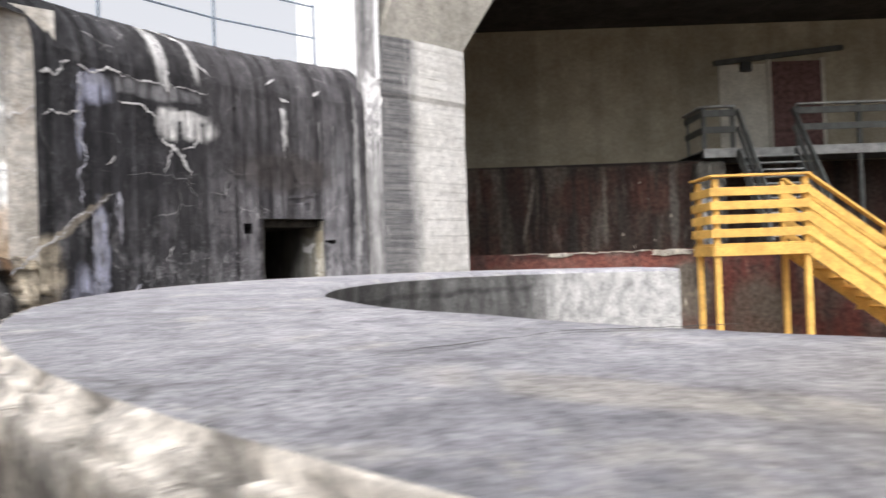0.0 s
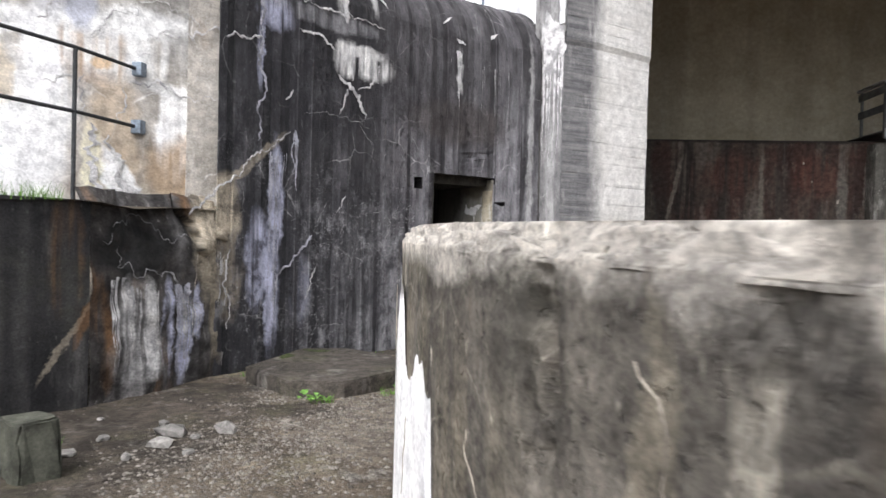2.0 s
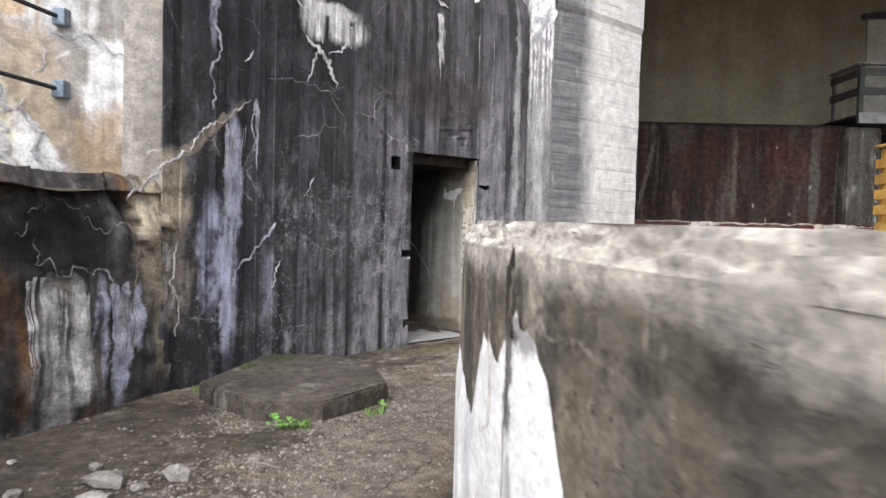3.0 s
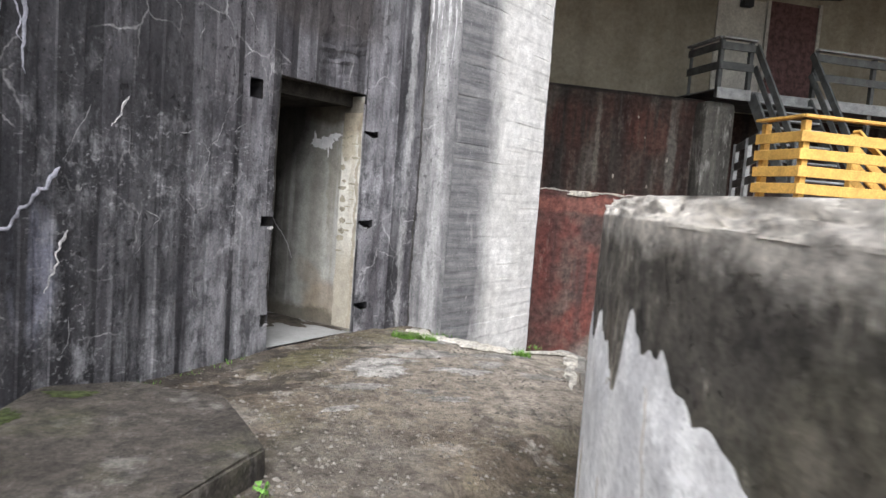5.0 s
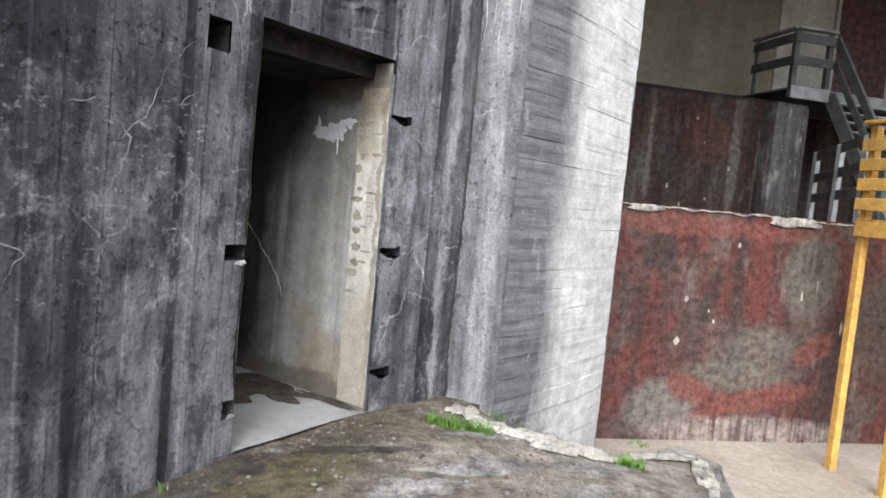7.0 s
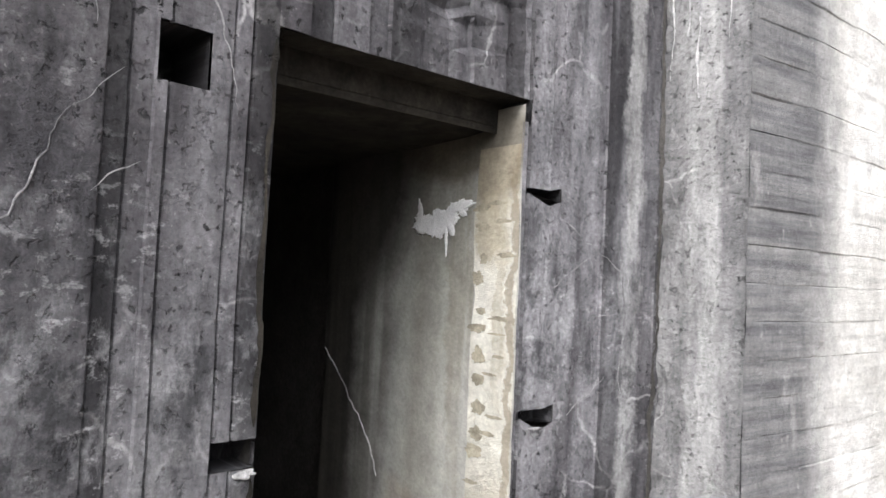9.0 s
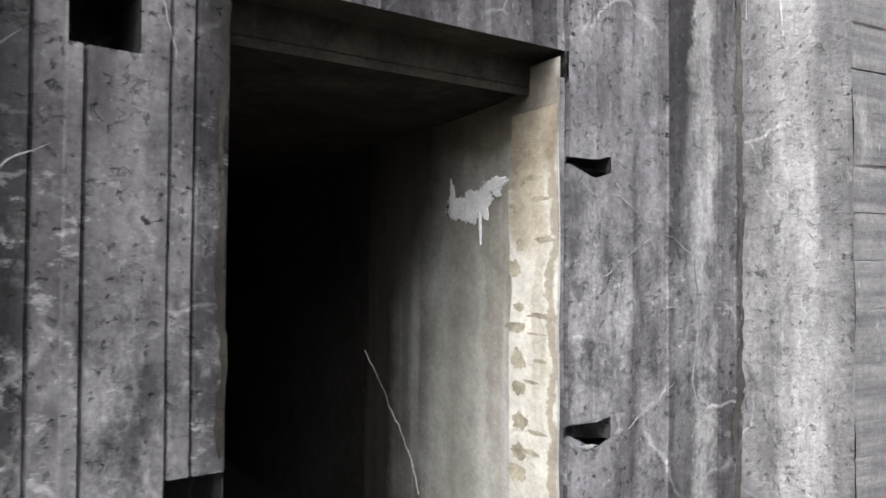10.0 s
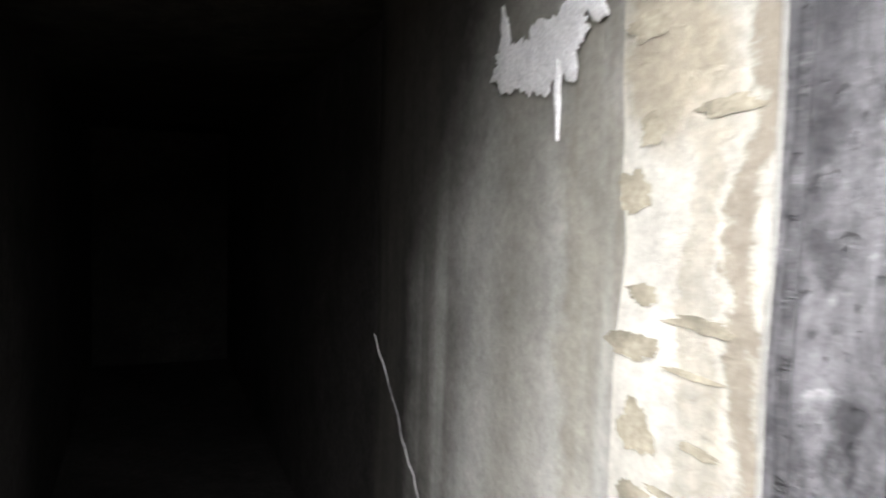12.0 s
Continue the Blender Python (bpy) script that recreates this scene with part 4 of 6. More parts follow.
ribbon("lime_vein", on_front, [(5.0, 2.57), (5.4, 2.6), (5.9, 2.56)], (0.006, 0.01), FAINT, wall_front, 653, 0.001, 0.05)
drips("lime_runs", on_front, 4.54, 4.76, 2.12, 0.15, 6, LILAC, wall_front, 7, (0.035, 0.012), 0.002)
drips("lime_runs", on_front, 7.2, 7.3, 3.66, 2.9, 3, CRUST, wall_front, 9, (0.05, 0.02))
drips("lime_runs", on_front, 7.1, 8.5, 3.55, 2.6, 3, FAINT, wall_front, 10, (0.02, 0.01), 0.003)
gq = random.Random(31)
for k in range(9):
    u, z = gq.uniform(5.2, 6.8), gq.uniform(0.2, 2.6)
    ribbon("lime_vein", on_front, [(u, z), (u + gq.uniform(-0.12, 0.12), z - gq.uniform(0.03, 0.2)), (u + gq.uniform(-0.1, 0.1), z - gq.uniform(0.2, 0.35))], (gq.uniform(0.006, 0.016), 0.003), FAINT, wall_front, 640 + k, 0.001, 0.03)
# dark strips along the jamb edge, above and below the fixing hole
for z0, z1 in ((0.3, 0.93), (1.06, 2.06)):
    ribbon("soot_edge", on_front, [(6.878, z0), (6.874, (z0 + z1) / 2), (6.879, z1)], (0.018, 0.022), LINTEL, wall_front, 712, 0.0, 0.01)
for k, (u, z, a, c) in enumerate(((6.86, 0.942, 0.03, 0.012), (6.87, 0.192, 0.025, 0.01), (7.95, 0.94, 0.03, 0.006))):
    blot("chipped_rim", on_front, u, z, a, c, CRUST if k == 0 else FAINT, wall_front, 700 + k, 0.003, 0.9, 24)
# paint flake and crack on the passage wall
on_passage = lambda d, z, out: inside(0.505 - bump_in(d, z) - 0.004 - out, d + 0.004, z)
on_band = lambda d, z, out: inside(0.4708 - bump_in(d, z) - out, d + 0.004, z)
flake = tagged(new("paint_flake"), "torn white paint flake on the passage wall", "paint flake", kind="structure")
for k, (d, z, a, b) in enumerate(((0.55, 1.68, 0.06, 0.04), (0.47, 1.665, 0.06, 0.05), (0.4, 1.69, 0.06, 0.055), (0.33, 1.735, 0.06, 0.03), (0.57, 1.72, 0.02, 0.05))):
    blot("flake_piece", on_passage, d, z, a, b, FLAKE, flake, 11 + k, 0.003, 1.1, 70)
ribbon("flake_drip", on_passage, [(0.4, 1.66), (0.39, 1.54)], (0.035, 0.008), FLAKE, flake, 3)
ribbon("flake_tail", on_passage, [(0.31, 1.745), (0.14, 1.76)], (0.02, 0.006), FLAKE, flake, 4)
gq = random.Random(57)
z = 0.72
while z < 1.78:
    # bare notches along the inner border of the painted band, and a few across it
    blot("bare_notch", on_band, 0.175 - gq.uniform(0, 0.03), z, gq.uniform(0.02, 0.045), gq.uniform(0.008, 0.034), PATINA, cream_band, 900 + int(z * 97), 0.0, 0.6, 60)
    if gq.random() < 0.45:
        blot("bare_notch", on_band, gq.uniform(0.03, 0.1), z + gq.uniform(-0.03, 0.03), gq.uniform(0.03, 0.05), gq.uniform(0.004, 0.01), PATINA, cream_band, 1200 + int(z * 97), 0.0, 0.6, 60)
    z += gq.uniform(0.06, 0.12)
crack_line = structure(ribbon("wall_crack", on_passage, [(1.26, 1.1), (1.05, 0.9), (0.92, 0.78), (0.85, 0.68), (0.8, 0.58)], (0.006, 0.014), CRUST, None, 21, 0.004, 0.03), "white crack in the passage plaster")

# ---- pier between wall and casemate ----
PA, PB = Vector((-0.78, 10.41, 0)), Vector((0.5, 11.47, 0))
pier_line = [PA, Vector((-0.36, 10.70, 0)), Vector((0.05, 11.04, 0)), PB]


def pier_place(u, v):
    n = len(pier_line) - 1
    k = min(n - 1, int(u * n))
    p = pier_line[k].lerp(pier_line[k + 1], u * n - k)
    row, at = divmod(v + 1.92, 0.148)
    off = 0.004 * noise.noise(Vector((row * 3.3, 5, 0))) + 0.008 * fbm(u * 3, v * 2) + 0.003 * fbm(u * 25, v * 25)
    # open joint under each board
    if at < 0.0075 or at > 0.1478:
        off -= 0.007 * max(0.0, 0.1 + 1.2 * noise.noise(Vector((u * 4, row * 2.1, 1))))
    if v > 3.94:
        off += 0.03
    return p.x + 0.6 * off, p.y - 0.75 * off, v


def pier_sheet():
    vs = [-1.92]
    while vs[-1] < 4.84:
        vs += [vs[-1] + 0.007, vs[-1] + 0.009, vs[-1] + 0.07, vs[-1] + 0.148]
    vs = [v for v in vs if v < 4.85] + [4.86]
    L = (PB - PA).length
    us = [i / 60 for i in range(61)]
    ob = sheet("pier_front", us, vs, pier_place, PIER)
    for loop in ob.data.loops:
        uv = ob.data.uv_layers[0].data[loop.index]
        uv.uv = (uv.uv[0] * L, uv.uv[1])
    return ob


pier_front = structure(pier_sheet(), "pale concrete pier with level board marks")
RA, RB = Vector((-1.17, 10.676, 0)), Vector((-0.78, 10.41, 0))


def return_place(u, v):
    """The rough side of the pier, torn along its joint with the bunker wall."""
    p = RA.lerp(RB, u / 0.472)
    near = max(0.0, 1 - max(0.0, u - 0.12) / 0.16)
    off = 0.02 * noise.noise(Vector((u * 1.7, v * 1.7, 2))) + 0.03 * near * max(0.0, fbm(u * 11, v * 8, 2) + 0.05) + 0.003 * fbm(u * 30, v * 26, 5) + (0.01 if 1.8 < v < 1.82 else 0)
    return p.x + 0.56 * off, p.y + 0.83 * off, v


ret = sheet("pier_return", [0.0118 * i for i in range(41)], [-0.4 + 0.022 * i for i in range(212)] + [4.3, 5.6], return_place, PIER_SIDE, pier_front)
on_return = lambda u, z, out: (lambda p: (p[0] - 0.56 * (out + 0.006), p[1] - 0.83 * (out + 0.006), z))(return_place(u, z))
drips("lime_runs", on_return, 0.14, 0.46, 4.1, 2.2, 9, CRUST, pier_front, 301, (0.07, 0.02), 0.003)
blot("lime_spill", on_return, 0.3, 3.95, 0.16, 0.35, CRUST, pier_front, 302, 0.004, 1.0, 60)
ribbon("joint", on_front, [(8.585, 0.0), (8.575, 0.8), (8.59, 1.6), (8.58, 2.4), (8.585, 3.4), (8.58, 3.9)], (0.022, 0.026), SHADE_BLACK, pier_front, 303, 0.0, 0.02)
# blown-out brightness of flank and shoulder is put into their white material
structure(flat_wall("casemate_flank", (-2.395, 12.322), (-0.795, 10.392), 4.2, 9.0, PALE_PATCH, 0.02, None, 0.01, 0.2), "flank of the casemate above the bunker roof, glare put into its white colour")
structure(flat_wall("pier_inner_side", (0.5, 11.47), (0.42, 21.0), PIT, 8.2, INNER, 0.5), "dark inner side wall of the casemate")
structure(flat_wall("pier_edge_face", (0.5, 11.466), (0.42, 11.9), -1.9, 4.86, PIER, 0.3), "pale edge of the pier")
structure(flat_wall("casemate_shoulder", (-1.0, 10.86), (0.0, 11.69), 4.3, 9.5, PALE_PATCH, 0.4), "pale concrete shoulder above the pier")
# chamfered head of the pier, leaning into the casemate roof
along = (PB - PA).normalized()
back = Vector((-along.y, along.x, 0))


def haunch_bm(s0, s1, s2, s3, z0, z1, deep):
    bm = bmesh.new()
    front = [PA + along * s + Vector((0, 0, z)) for s, z in ((s0, z0), (s1, z0), (s3, z1), (s2, z1))]
    vs = [bm.verts.new(p) for p in front] + [bm.verts.new(p + back * deep) for p in front]
    for f in ((0, 1, 2, 3), (7, 6, 5, 4), (0, 4, 5, 1), (1, 5, 6, 2), (2, 6, 7, 3), (3, 7, 4, 0)):
        bm.faces.new([vs[i] for i in f])
    bmesh.ops.recalc_face_normals(bm, faces=bm.faces[:])
    bmesh.ops.subdivide_edges(bm, edges=bm.edges[:], cuts=4, use_grid_fill=True)
    return bm


HEAD = concrete("pier_head_concrete", (0.3, 0.285, 0.25), (0.4, 0.38, 0.34), (0.22, 0.21, 0.19), 0.4, 0.15, uv=False, bump=0.4)
structure(obj("pier_head", haunch_bm(0.0, 1.66, 1.45, 4.1, 4.86, 8.2, 2.5), HEAD), "chamfered concrete head of the pier")
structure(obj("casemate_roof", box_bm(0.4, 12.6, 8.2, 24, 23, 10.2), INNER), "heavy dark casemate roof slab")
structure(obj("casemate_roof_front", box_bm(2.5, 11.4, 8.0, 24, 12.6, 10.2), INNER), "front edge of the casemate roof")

# ---- casemate: stepped back walls ----
structure(flat_wall("wall_red", (24, 15.0), (0.4, 15.0), PIT, 1.5, RED, -3.62, None, 0.02, 0.35), "low wall with flaking red paint and chipped pale edge")
structure(flat_wall("wall_brown", (7.35, 18.62), (0.4, 18.62), 1.5, 3.85, BROWN, -2.2, None, 0.02, 0.35), "dark red-brown streaked wall below a ledge")
structure(flat_wall("wall_upper", (24, 20.8), (0.4, 20.8), 1.4, 8.3, UPPER, -0.5, None, 0.01, 0.5), "yellowed plaster wall of the casemate")
# brown sheet before the plaster, making the wall darker below the deck
structure(flat_wall("wall_brown_far", (24, 20.55), (7.4, 20.55), 1.4, 3.95, BROWN, -0.25, None, 0.02, 0.35), "dark brown wall under the upper deck")
# unseen closing wall, kept short so daylight comes in beside it
structure(flat_wall("casemate_side", (24, 14), (24, 21), PIT, 10, INNER, -0.5), "unseen dark side wall closing the casemate")
on_red = lambda x, z, out: (x, 14.975 - out, z)
wall_red = bpy.data.objects["wall_red"]
for k, (x, z, a, b) in enumerate(((3.38, 0.2, 0.06, 0.07), (3.3, -0.42, 0.08, 0.09), (3.85, -0.1, 0.03, 0.06), (4.12, 1.02, 0.04, 0.07), (5.25, 0.35, 0.03, 0.14), (5.5, 0.5, 0.03, 0.16), (6.0, -0.1, 0.03, 0.2), (3.75, 0.05, 0.03, 0.04))):
    blot("paint_chip", on_red, x, z, a * 0.55, b * 0.6, BEIGE_CRUST, wall_red, 60 + k, 0.004, 0.6, 14)
ribbon("chipped_edge", lambda x, z, out: (x, 14.985 - out, z), [(1.5, 1.48), (4.4, 1.47), (5.3, 1.46), (9.0, 1.48)], (0.03, 0.045), EDGE, wall_red, 8, 0.006, 0.03, 0.06)
blot("chipped_spot", on_red, 2.6, 1.44, 0.28, 0.05, EDGE, wall_red, 71, 0.006, 0.6)
blot("chipped_spot", on_red, 5.0, 1.43, 0.4, 0.07, EDGE, wall_red, 72, 0.006, 0.6)
blot("small_hole", on_red, 4.14, 1.12, 0.045, 0.045, INNER, wall_red, 73, 0.004, 0.2, 12)
on_brown = lambda x, z, out: (x, 18.59 - out, z)
wall_brown = bpy.data.objects["wall_brown"]
for k, (x, z) in enumerate(((5.6, 2.86), (4.9, 1.95), (5.75, 1.75), (5.2, 1.6), (5.4, 3.3), (6.2, 2.4))):
    blot("paint_chip", on_brown, x, z, 0.015 + 0.006 * (k % 3), 0.03 + 0.02 * (k % 2), BEIGE_CRUST, wall_brown, 80 + k, 0.004, 0.9, 18)
pillar = structure(obj("pillar", box_bm(6.82, 18.2, 1.5, 7.6, 18.75, 3.8, 0.15), concrete("streaked_pillar_concrete", (0.1, 0.096, 0.085), (0.2, 0.193, 0.172), (0.05, 0.048, 0.043), 0.6, 0.6, (0.55, 0.54, 0.5), uv=False, bump=0.6)), "pale lime-streaked concrete pillar end")

# openings in the upper wall
upper_door = tagged(new("door_1"), "closed brown door with flaking paint in plaster wall", "door", kind="structure")
part("door_leaf", box_bm(10.05, 20.72, 4.1, 11.55, 20.79, 7.0, 0.01), DOOR_PAINT, upper_door)
part("door_frame", box_bm(9.95, 20.70, 4.1, 10.05, 20.79, 7.08, 0.01), PANEL, upper_door)
part("door_frame", box_bm(11.55, 20.70, 4.1, 11.65, 20.79, 7.08, 0.01), PANEL, upper_door)
structure(obj("wall_panel", box_bm(8.5, 20.74, 4.1, 9.93, 20.79, 6.95, 0.008), PANEL), "pale flat panel beside the brown door")
structure(obj("lintel_beam", beam_bm((8.35, 20.7, 7.0), (12.2, 20.7, 7.35), 0.16, 0.14), GREY_WOOD), "dark timber lintel beam over the door")
tagged(obj("junction_box", box_bm(9.12, 20.55, 6.72, 9.42, 20.74, 6.98, 0.02), DARK_STEEL), "small black box under the lintel beam", "junction box")

# ---- parapet of the gun pit ----
A0, A1 = radians(95), radians(392)


def ring_place(angle, r, z):
    return CP.x + r * math.cos(angle), CP.y + r * math.sin(angle), z


NA = 260
angles = [A0 + (A1 - A0) * i / NA for i in range(NA + 1)]


def chew(a, k=1.0):
    """Chipped edge of the parapet."""
    n = fbm(a * 9.0, 3.0)
    m = noise.noise(Vector((a * 34, 0, 2)))
    bite = sum(w * math.exp(-((math.degrees(a) - d) / h) ** 2) for d, h, w in ((221.5, 0.35, 0.05), (224.4, 0.5, 0.06), (211.6, 0.45, 0.05), (205.8, 0.2, 0.03), (215.4, 0.25, 0.03), (192.3, 0.12, 0.03), (228.5, 0.5, 0.05), (233.0, 0.4, 0.04)))
    return k * (bite * (1 + 0.6 * m) + 0.008 + 0.05 * max(0.0, n + 0.05) ** 1.3 + 0.022 * max(0.0, m) + 0.035 * max(0.0, noise.noise(Vector((a * 13, 4, 1))) - 0.2))


GOUGES = ((206.4, 1.17, 0.5, 0.14, 0.035), (206.1, 0.98, 0.25, 0.1, 0.02), (211.5, 1.22, 0.6, 0.06, 0.03), (219.1, 1.19, 0.25, 0.05, 0.04), (219.4, 1.07, 0.4, 0.07, 0.02), (206.8, 1.1, 0.2, 0.2, 0.02), (216.0, 1.0, 0.6, 0.1, 0.012))


def outer_side(a, z):
    r = R_OUT + 0.008 * fbm(a * 6, z * 1.5)
    if 203 < math.degrees(a) < 222 and z < 1.3:
        for d, h, sd, sh, deep in GOUGES:
            q = ((math.degrees(a) - d) / sd) ** 2 + ((z - h) / sh) ** 2
            if q < 4:
                r -= deep * math.exp(-q) * max(0.0, 0.5 + 1.4 * fbm(a * 120, z * 22, d)) * min(1.0, (1.3 - z) / 0.03)
    return ring_place(a, r, z)


parapet = structure(new("parapet"), "thick round concrete parapet of a gun pit, worn pale edge")
parapet["category"] = "parapet"
top_of = lambda a: rim_z(CP.x + R_OUT * math.cos(a))


def side_place(s, f):
    a = s / R_OUT
    return outer_side(a, PIT + (top_of(a) - 0.053 - PIT) * f)


side_angles = sorted(set(angles) | {radians(203.5 + 0.15 * i) for i in range(126)})
side = sheet("outer_side", [a * R_OUT for a in side_angles], [0, 0.15, 0.3, 0.45, 0.55, 0.62, 0.7, 0.76] + [0.8 + 0.0067 * i for i in range(30)] + [1.0], side_place, RIM, parapet)
for loop in side.data.loops:
    v = side.data.vertices[loop.vertex_index].co
    side.data.uv_layers[0].data[loop.index].uv[1] = v.z


def edge_place(s, f):
    """The rounded, chipped edge between side and top; f from 0 at the side to 1 on the top."""
    a = s / R_OUT
    z = top_of(a)
    q = f * math.pi / 2
    c = chew(a) * max(0.0, math.sin(2 * q))
    jut = 0.02 * fbm(a * 46, f * 5) * math.sin(math.pi * f)
    r = R_OUT - 0.05 * (1 - math.cos(q)) - c + jut + 0.008 * fbm(a * 6, (z - 0.053) * 1.5) * (1 - f)
    return ring_place(a, r, z - 0.055 * (1 - math.sin(q)) - c + jut)


fine = [A0 + (A1 - A0) * i / (NA * 5) for i in range(NA * 5 + 1)]
sheet("worn_edge", [a * R_OUT for a in fine], [-0.06] + [i / 10 for i in range(11)], edge_place, RIM, parapet, smooth=True)
worn_edge = bpy.data.objects["worn_edge"]
for loop in worn_edge.data.loops:
    worn_edge.data.uv_layers[0].data[loop.index].uv[1] = worn_edge.data.vertices[loop.vertex_index].co.z


def top_place(s, f):
    a = s / R_OUT
    r = R_OUT - 0.049 - (R_OUT - 0.049 - R_IN) * f
    x, y, _ = ring_place(a, r, 0)
    z = rim_z(x) + 0.006 * fbm(x * 2, y * 2) * min(1, f * 6)
    return x, y, z - (0.03 if f > 0.999 else 0)


sheet("top", [a * R_OUT for a in angles], [0, 0.06, 0.15, 0.3, 0.5, 0.7, 0.85, 0.96, 1.0], top_place, RIM_TOP, parapet, smooth=True)
inner_zs = [PIT, -1.0, -0.2, 0.4, 0.8, 1.05]


def inner_place(s, v):
    a = s / R_IN
    x, y, _ = ring_place(a, R_IN + 0.01 * fbm(a * 5, v), 0)
    return x, y, v if v < 1.0 else rim_z(x) - 0.03


sheet("inner_side", [a * R_IN for a in angles], inner_zs, inner_place, RIM_IN, parapet)
for a in (A0, A1):
    V = [ring_place(a, r, z) for r, z in ((R_IN, PIT), (R_OUT, PIT), (R_OUT, 1.2), (R_IN, 1.2))]
    mesh_ob("end_face", V, [(0, 1, 2, 3)], [(0, 0), (1.16, 0), (1.16, 3), (0, 3)], RIM, parapet)
# bare pale concrete where the dark skin has gone, with a peaked outline
on_rim = lambda s, z, out: ring_place(s / R_OUT, R_OUT + 0.012 + out, z)


PEAKS = ((140, 0.85), (149, 0.98), (153.2, 1.03), (157, 0.95), (158.9, 1.06), (161.2, 1.0), (163.3, 0.94), (164.3, 1.1), (166, 1.065), (169.5, 1.0), (174, 0.9), (179, 1.0), (183.8, 0.96), (186.5, 0.9),
         (189.2, 1.12), (190.4, 1.08), (191.8, 1.18), (193.5, 1.15), (195.2, 0.96), (196, 0.93), (198, 1.03), (199.7, 0.95), (200.5, 0.6), (202, 0.2), (205, -0.3))


def peaks(s):
    """Upper border of the bare patch along the parapet."""
    d = math.degrees(s / R_OUT)
    for (d0, h0), (d1, h1) in zip(PEAKS, PEAKS[1:]):
        if d0 <= d <= d1:
            f = (d - d0) / (d1 - d0)
            f = f * f * (3 - 2 * f)
            return h0 + (h1 - h0) * f + 0.03 * fbm(d * 0.9, 1.0) + 0.012 * noise.noise(Vector((d * 5, 0, 3)))
    return -0.3


ss = [radians(141 + 0.25 * i) * R_OUT for i in range(254)]
sheet("bare_patch", ss, [i / 10 for i in range(11)], lambda s, f: on_rim(s, -0.4 + (peaks(s) + 0.4 + 0.02 * noise.noise(Vector((s * 30, 0, 0)))) * f, 0.0 if f < 0.99 else -0.01), PALE_PATCH, parapet)
bare = bpy.data.objects["bare_patch"]
for loop in bare.data.loops:
    bare.data.uv_layers[0].data[loop.index].uv[1] = bare.data.vertices[loop.vertex_index].co.z
gq = random.Random(5)
for k in range(26):
    d, z = gq.uniform(150, 236), gq.uniform(0.35, 1.2)
    q = radians(d) * R_OUT
    pts = [(q, z), (q + gq.uniform(-0.06, 0.06), z - gq.uniform(0.05, 0.15))]
    pts.append((pts[-1][0] + gq.uniform(-0.06, 0.06), pts[-1][1] - gq.uniform(0.02, 0.15)))
    ribbon("pale_scar", on_rim, pts, (gq.uniform(0.003, 0.008), 0.002), BEIGE_CRUST, parapet, 400 + k, 0.002, 0.05)
# first patch is near-black and paints a small hole's shade; others are scars
for k, (d, z, a, b) in enumerate(((219, 1.18, 0.018, 0.03), (219.3, 1.08, 0.025, 0.035), (219.5, 0.98, 0.03, 0.06), (214.5, 0.95, 0.03, 0.02), (223, 1.0, 0.05, 0.02))):
    blot("pale_scar", on_rim, radians(d) * R_OUT, z, a, b, INNER if k == 0 else BEIGE_CRUST if k == 2 else FAINT, parapet, 430 + k, 0.0015, 1.6, 60)
ribbon("crack", on_rim, [(radians(d) * R_OUT, z) for d, z in ((192.1, 1.3), (191.95, 1.28), (191.7, 1.255), (191.6, 1.21), (191.75, 1.1), (191.6, 0.8), (191.4, 0.3))], (0.016, 0.005), SHADE_BLACK, parapet, 9, 0.0008, 0.02)
for k, (d, z, a, b) in enumerate(((192.05, 1.285, 0.012, 0.02), (191.8, 1.25, 0.016, 0.028), (191.7, 1.2, 0.012, 0.03), (192.1, 1.16, 0.014, 0.014))):
    blot("lost_skin", on_rim, radians(d) * R_OUT, z, a, b, SOIL, parapet, 470 + k, 0.0, 1.6, 60)
on_top = lambda x, y, out: (x, y, rim_z(x) + 0.007 + out)
for k, pts in enumerate((((-0.05, 1.05), (0.3, 1.35), (0.7, 1.45)), ((0.75, 0.85), (0.95, 0.95)), ((0.1, 2.0), (0.25, 2.05)))):
    ribbon("top_crack", on_top, pts, (0.008, 0.014), INNER, parapet, 90 + k, 0.0, 0.03)
for k, pts in enumerate((((0.75, 0.6), (1.0, 0.62), (1.3, 0.55)), ((0.8, 0.8), (1.05, 0.75)), ((0.5, 0.45), (0.62, 0.55)))):
    ribbon("pale_scar", on_top, pts, (0.02, 0.03), BEIGE_CRUST, parapet, 95 + k, 0.002, 0.04)

# ---- ground: the walkway round the pit, and the sandy pit floor ----
structure(obj("pit_floor", box_bm(-1.5, -1.0, PIT - 0.3, 24.5, 21, PIT), SAND), "sandy pink-grey floor of the casemate")


def ground_z(x, y):
    r = math.hypot(x - CP.x, y - CP.y)
    z = -0.04 + 0.03 * fbm(x * 0.5, y * 0.5, 3) + 0.012 * fbm(x * 4, y * 4, 8) * (1 if r < 12 else 0)
    # raised worn screed before the door
    d = math.hypot((x + 1.15) / 1.5, (y - 9.4) / 1.6)
    z += 0.07 * max(0.0, 1 - d * d)
    # sunken strip along the parapet
    s = ((x + 1.2) * 0.99 - (y - 7.3) * 1.14) / 1.51 + 0.05 * fbm(x * 3, y * 3, 11)
    if y > 6.6 and x > -1.9:
        z -= 0.09 * min(1.0, max(0.0, s / 0.06)) * min(1.0, (y - 6.6) / 0.5)
    return z


BREAK = math.radians(121)
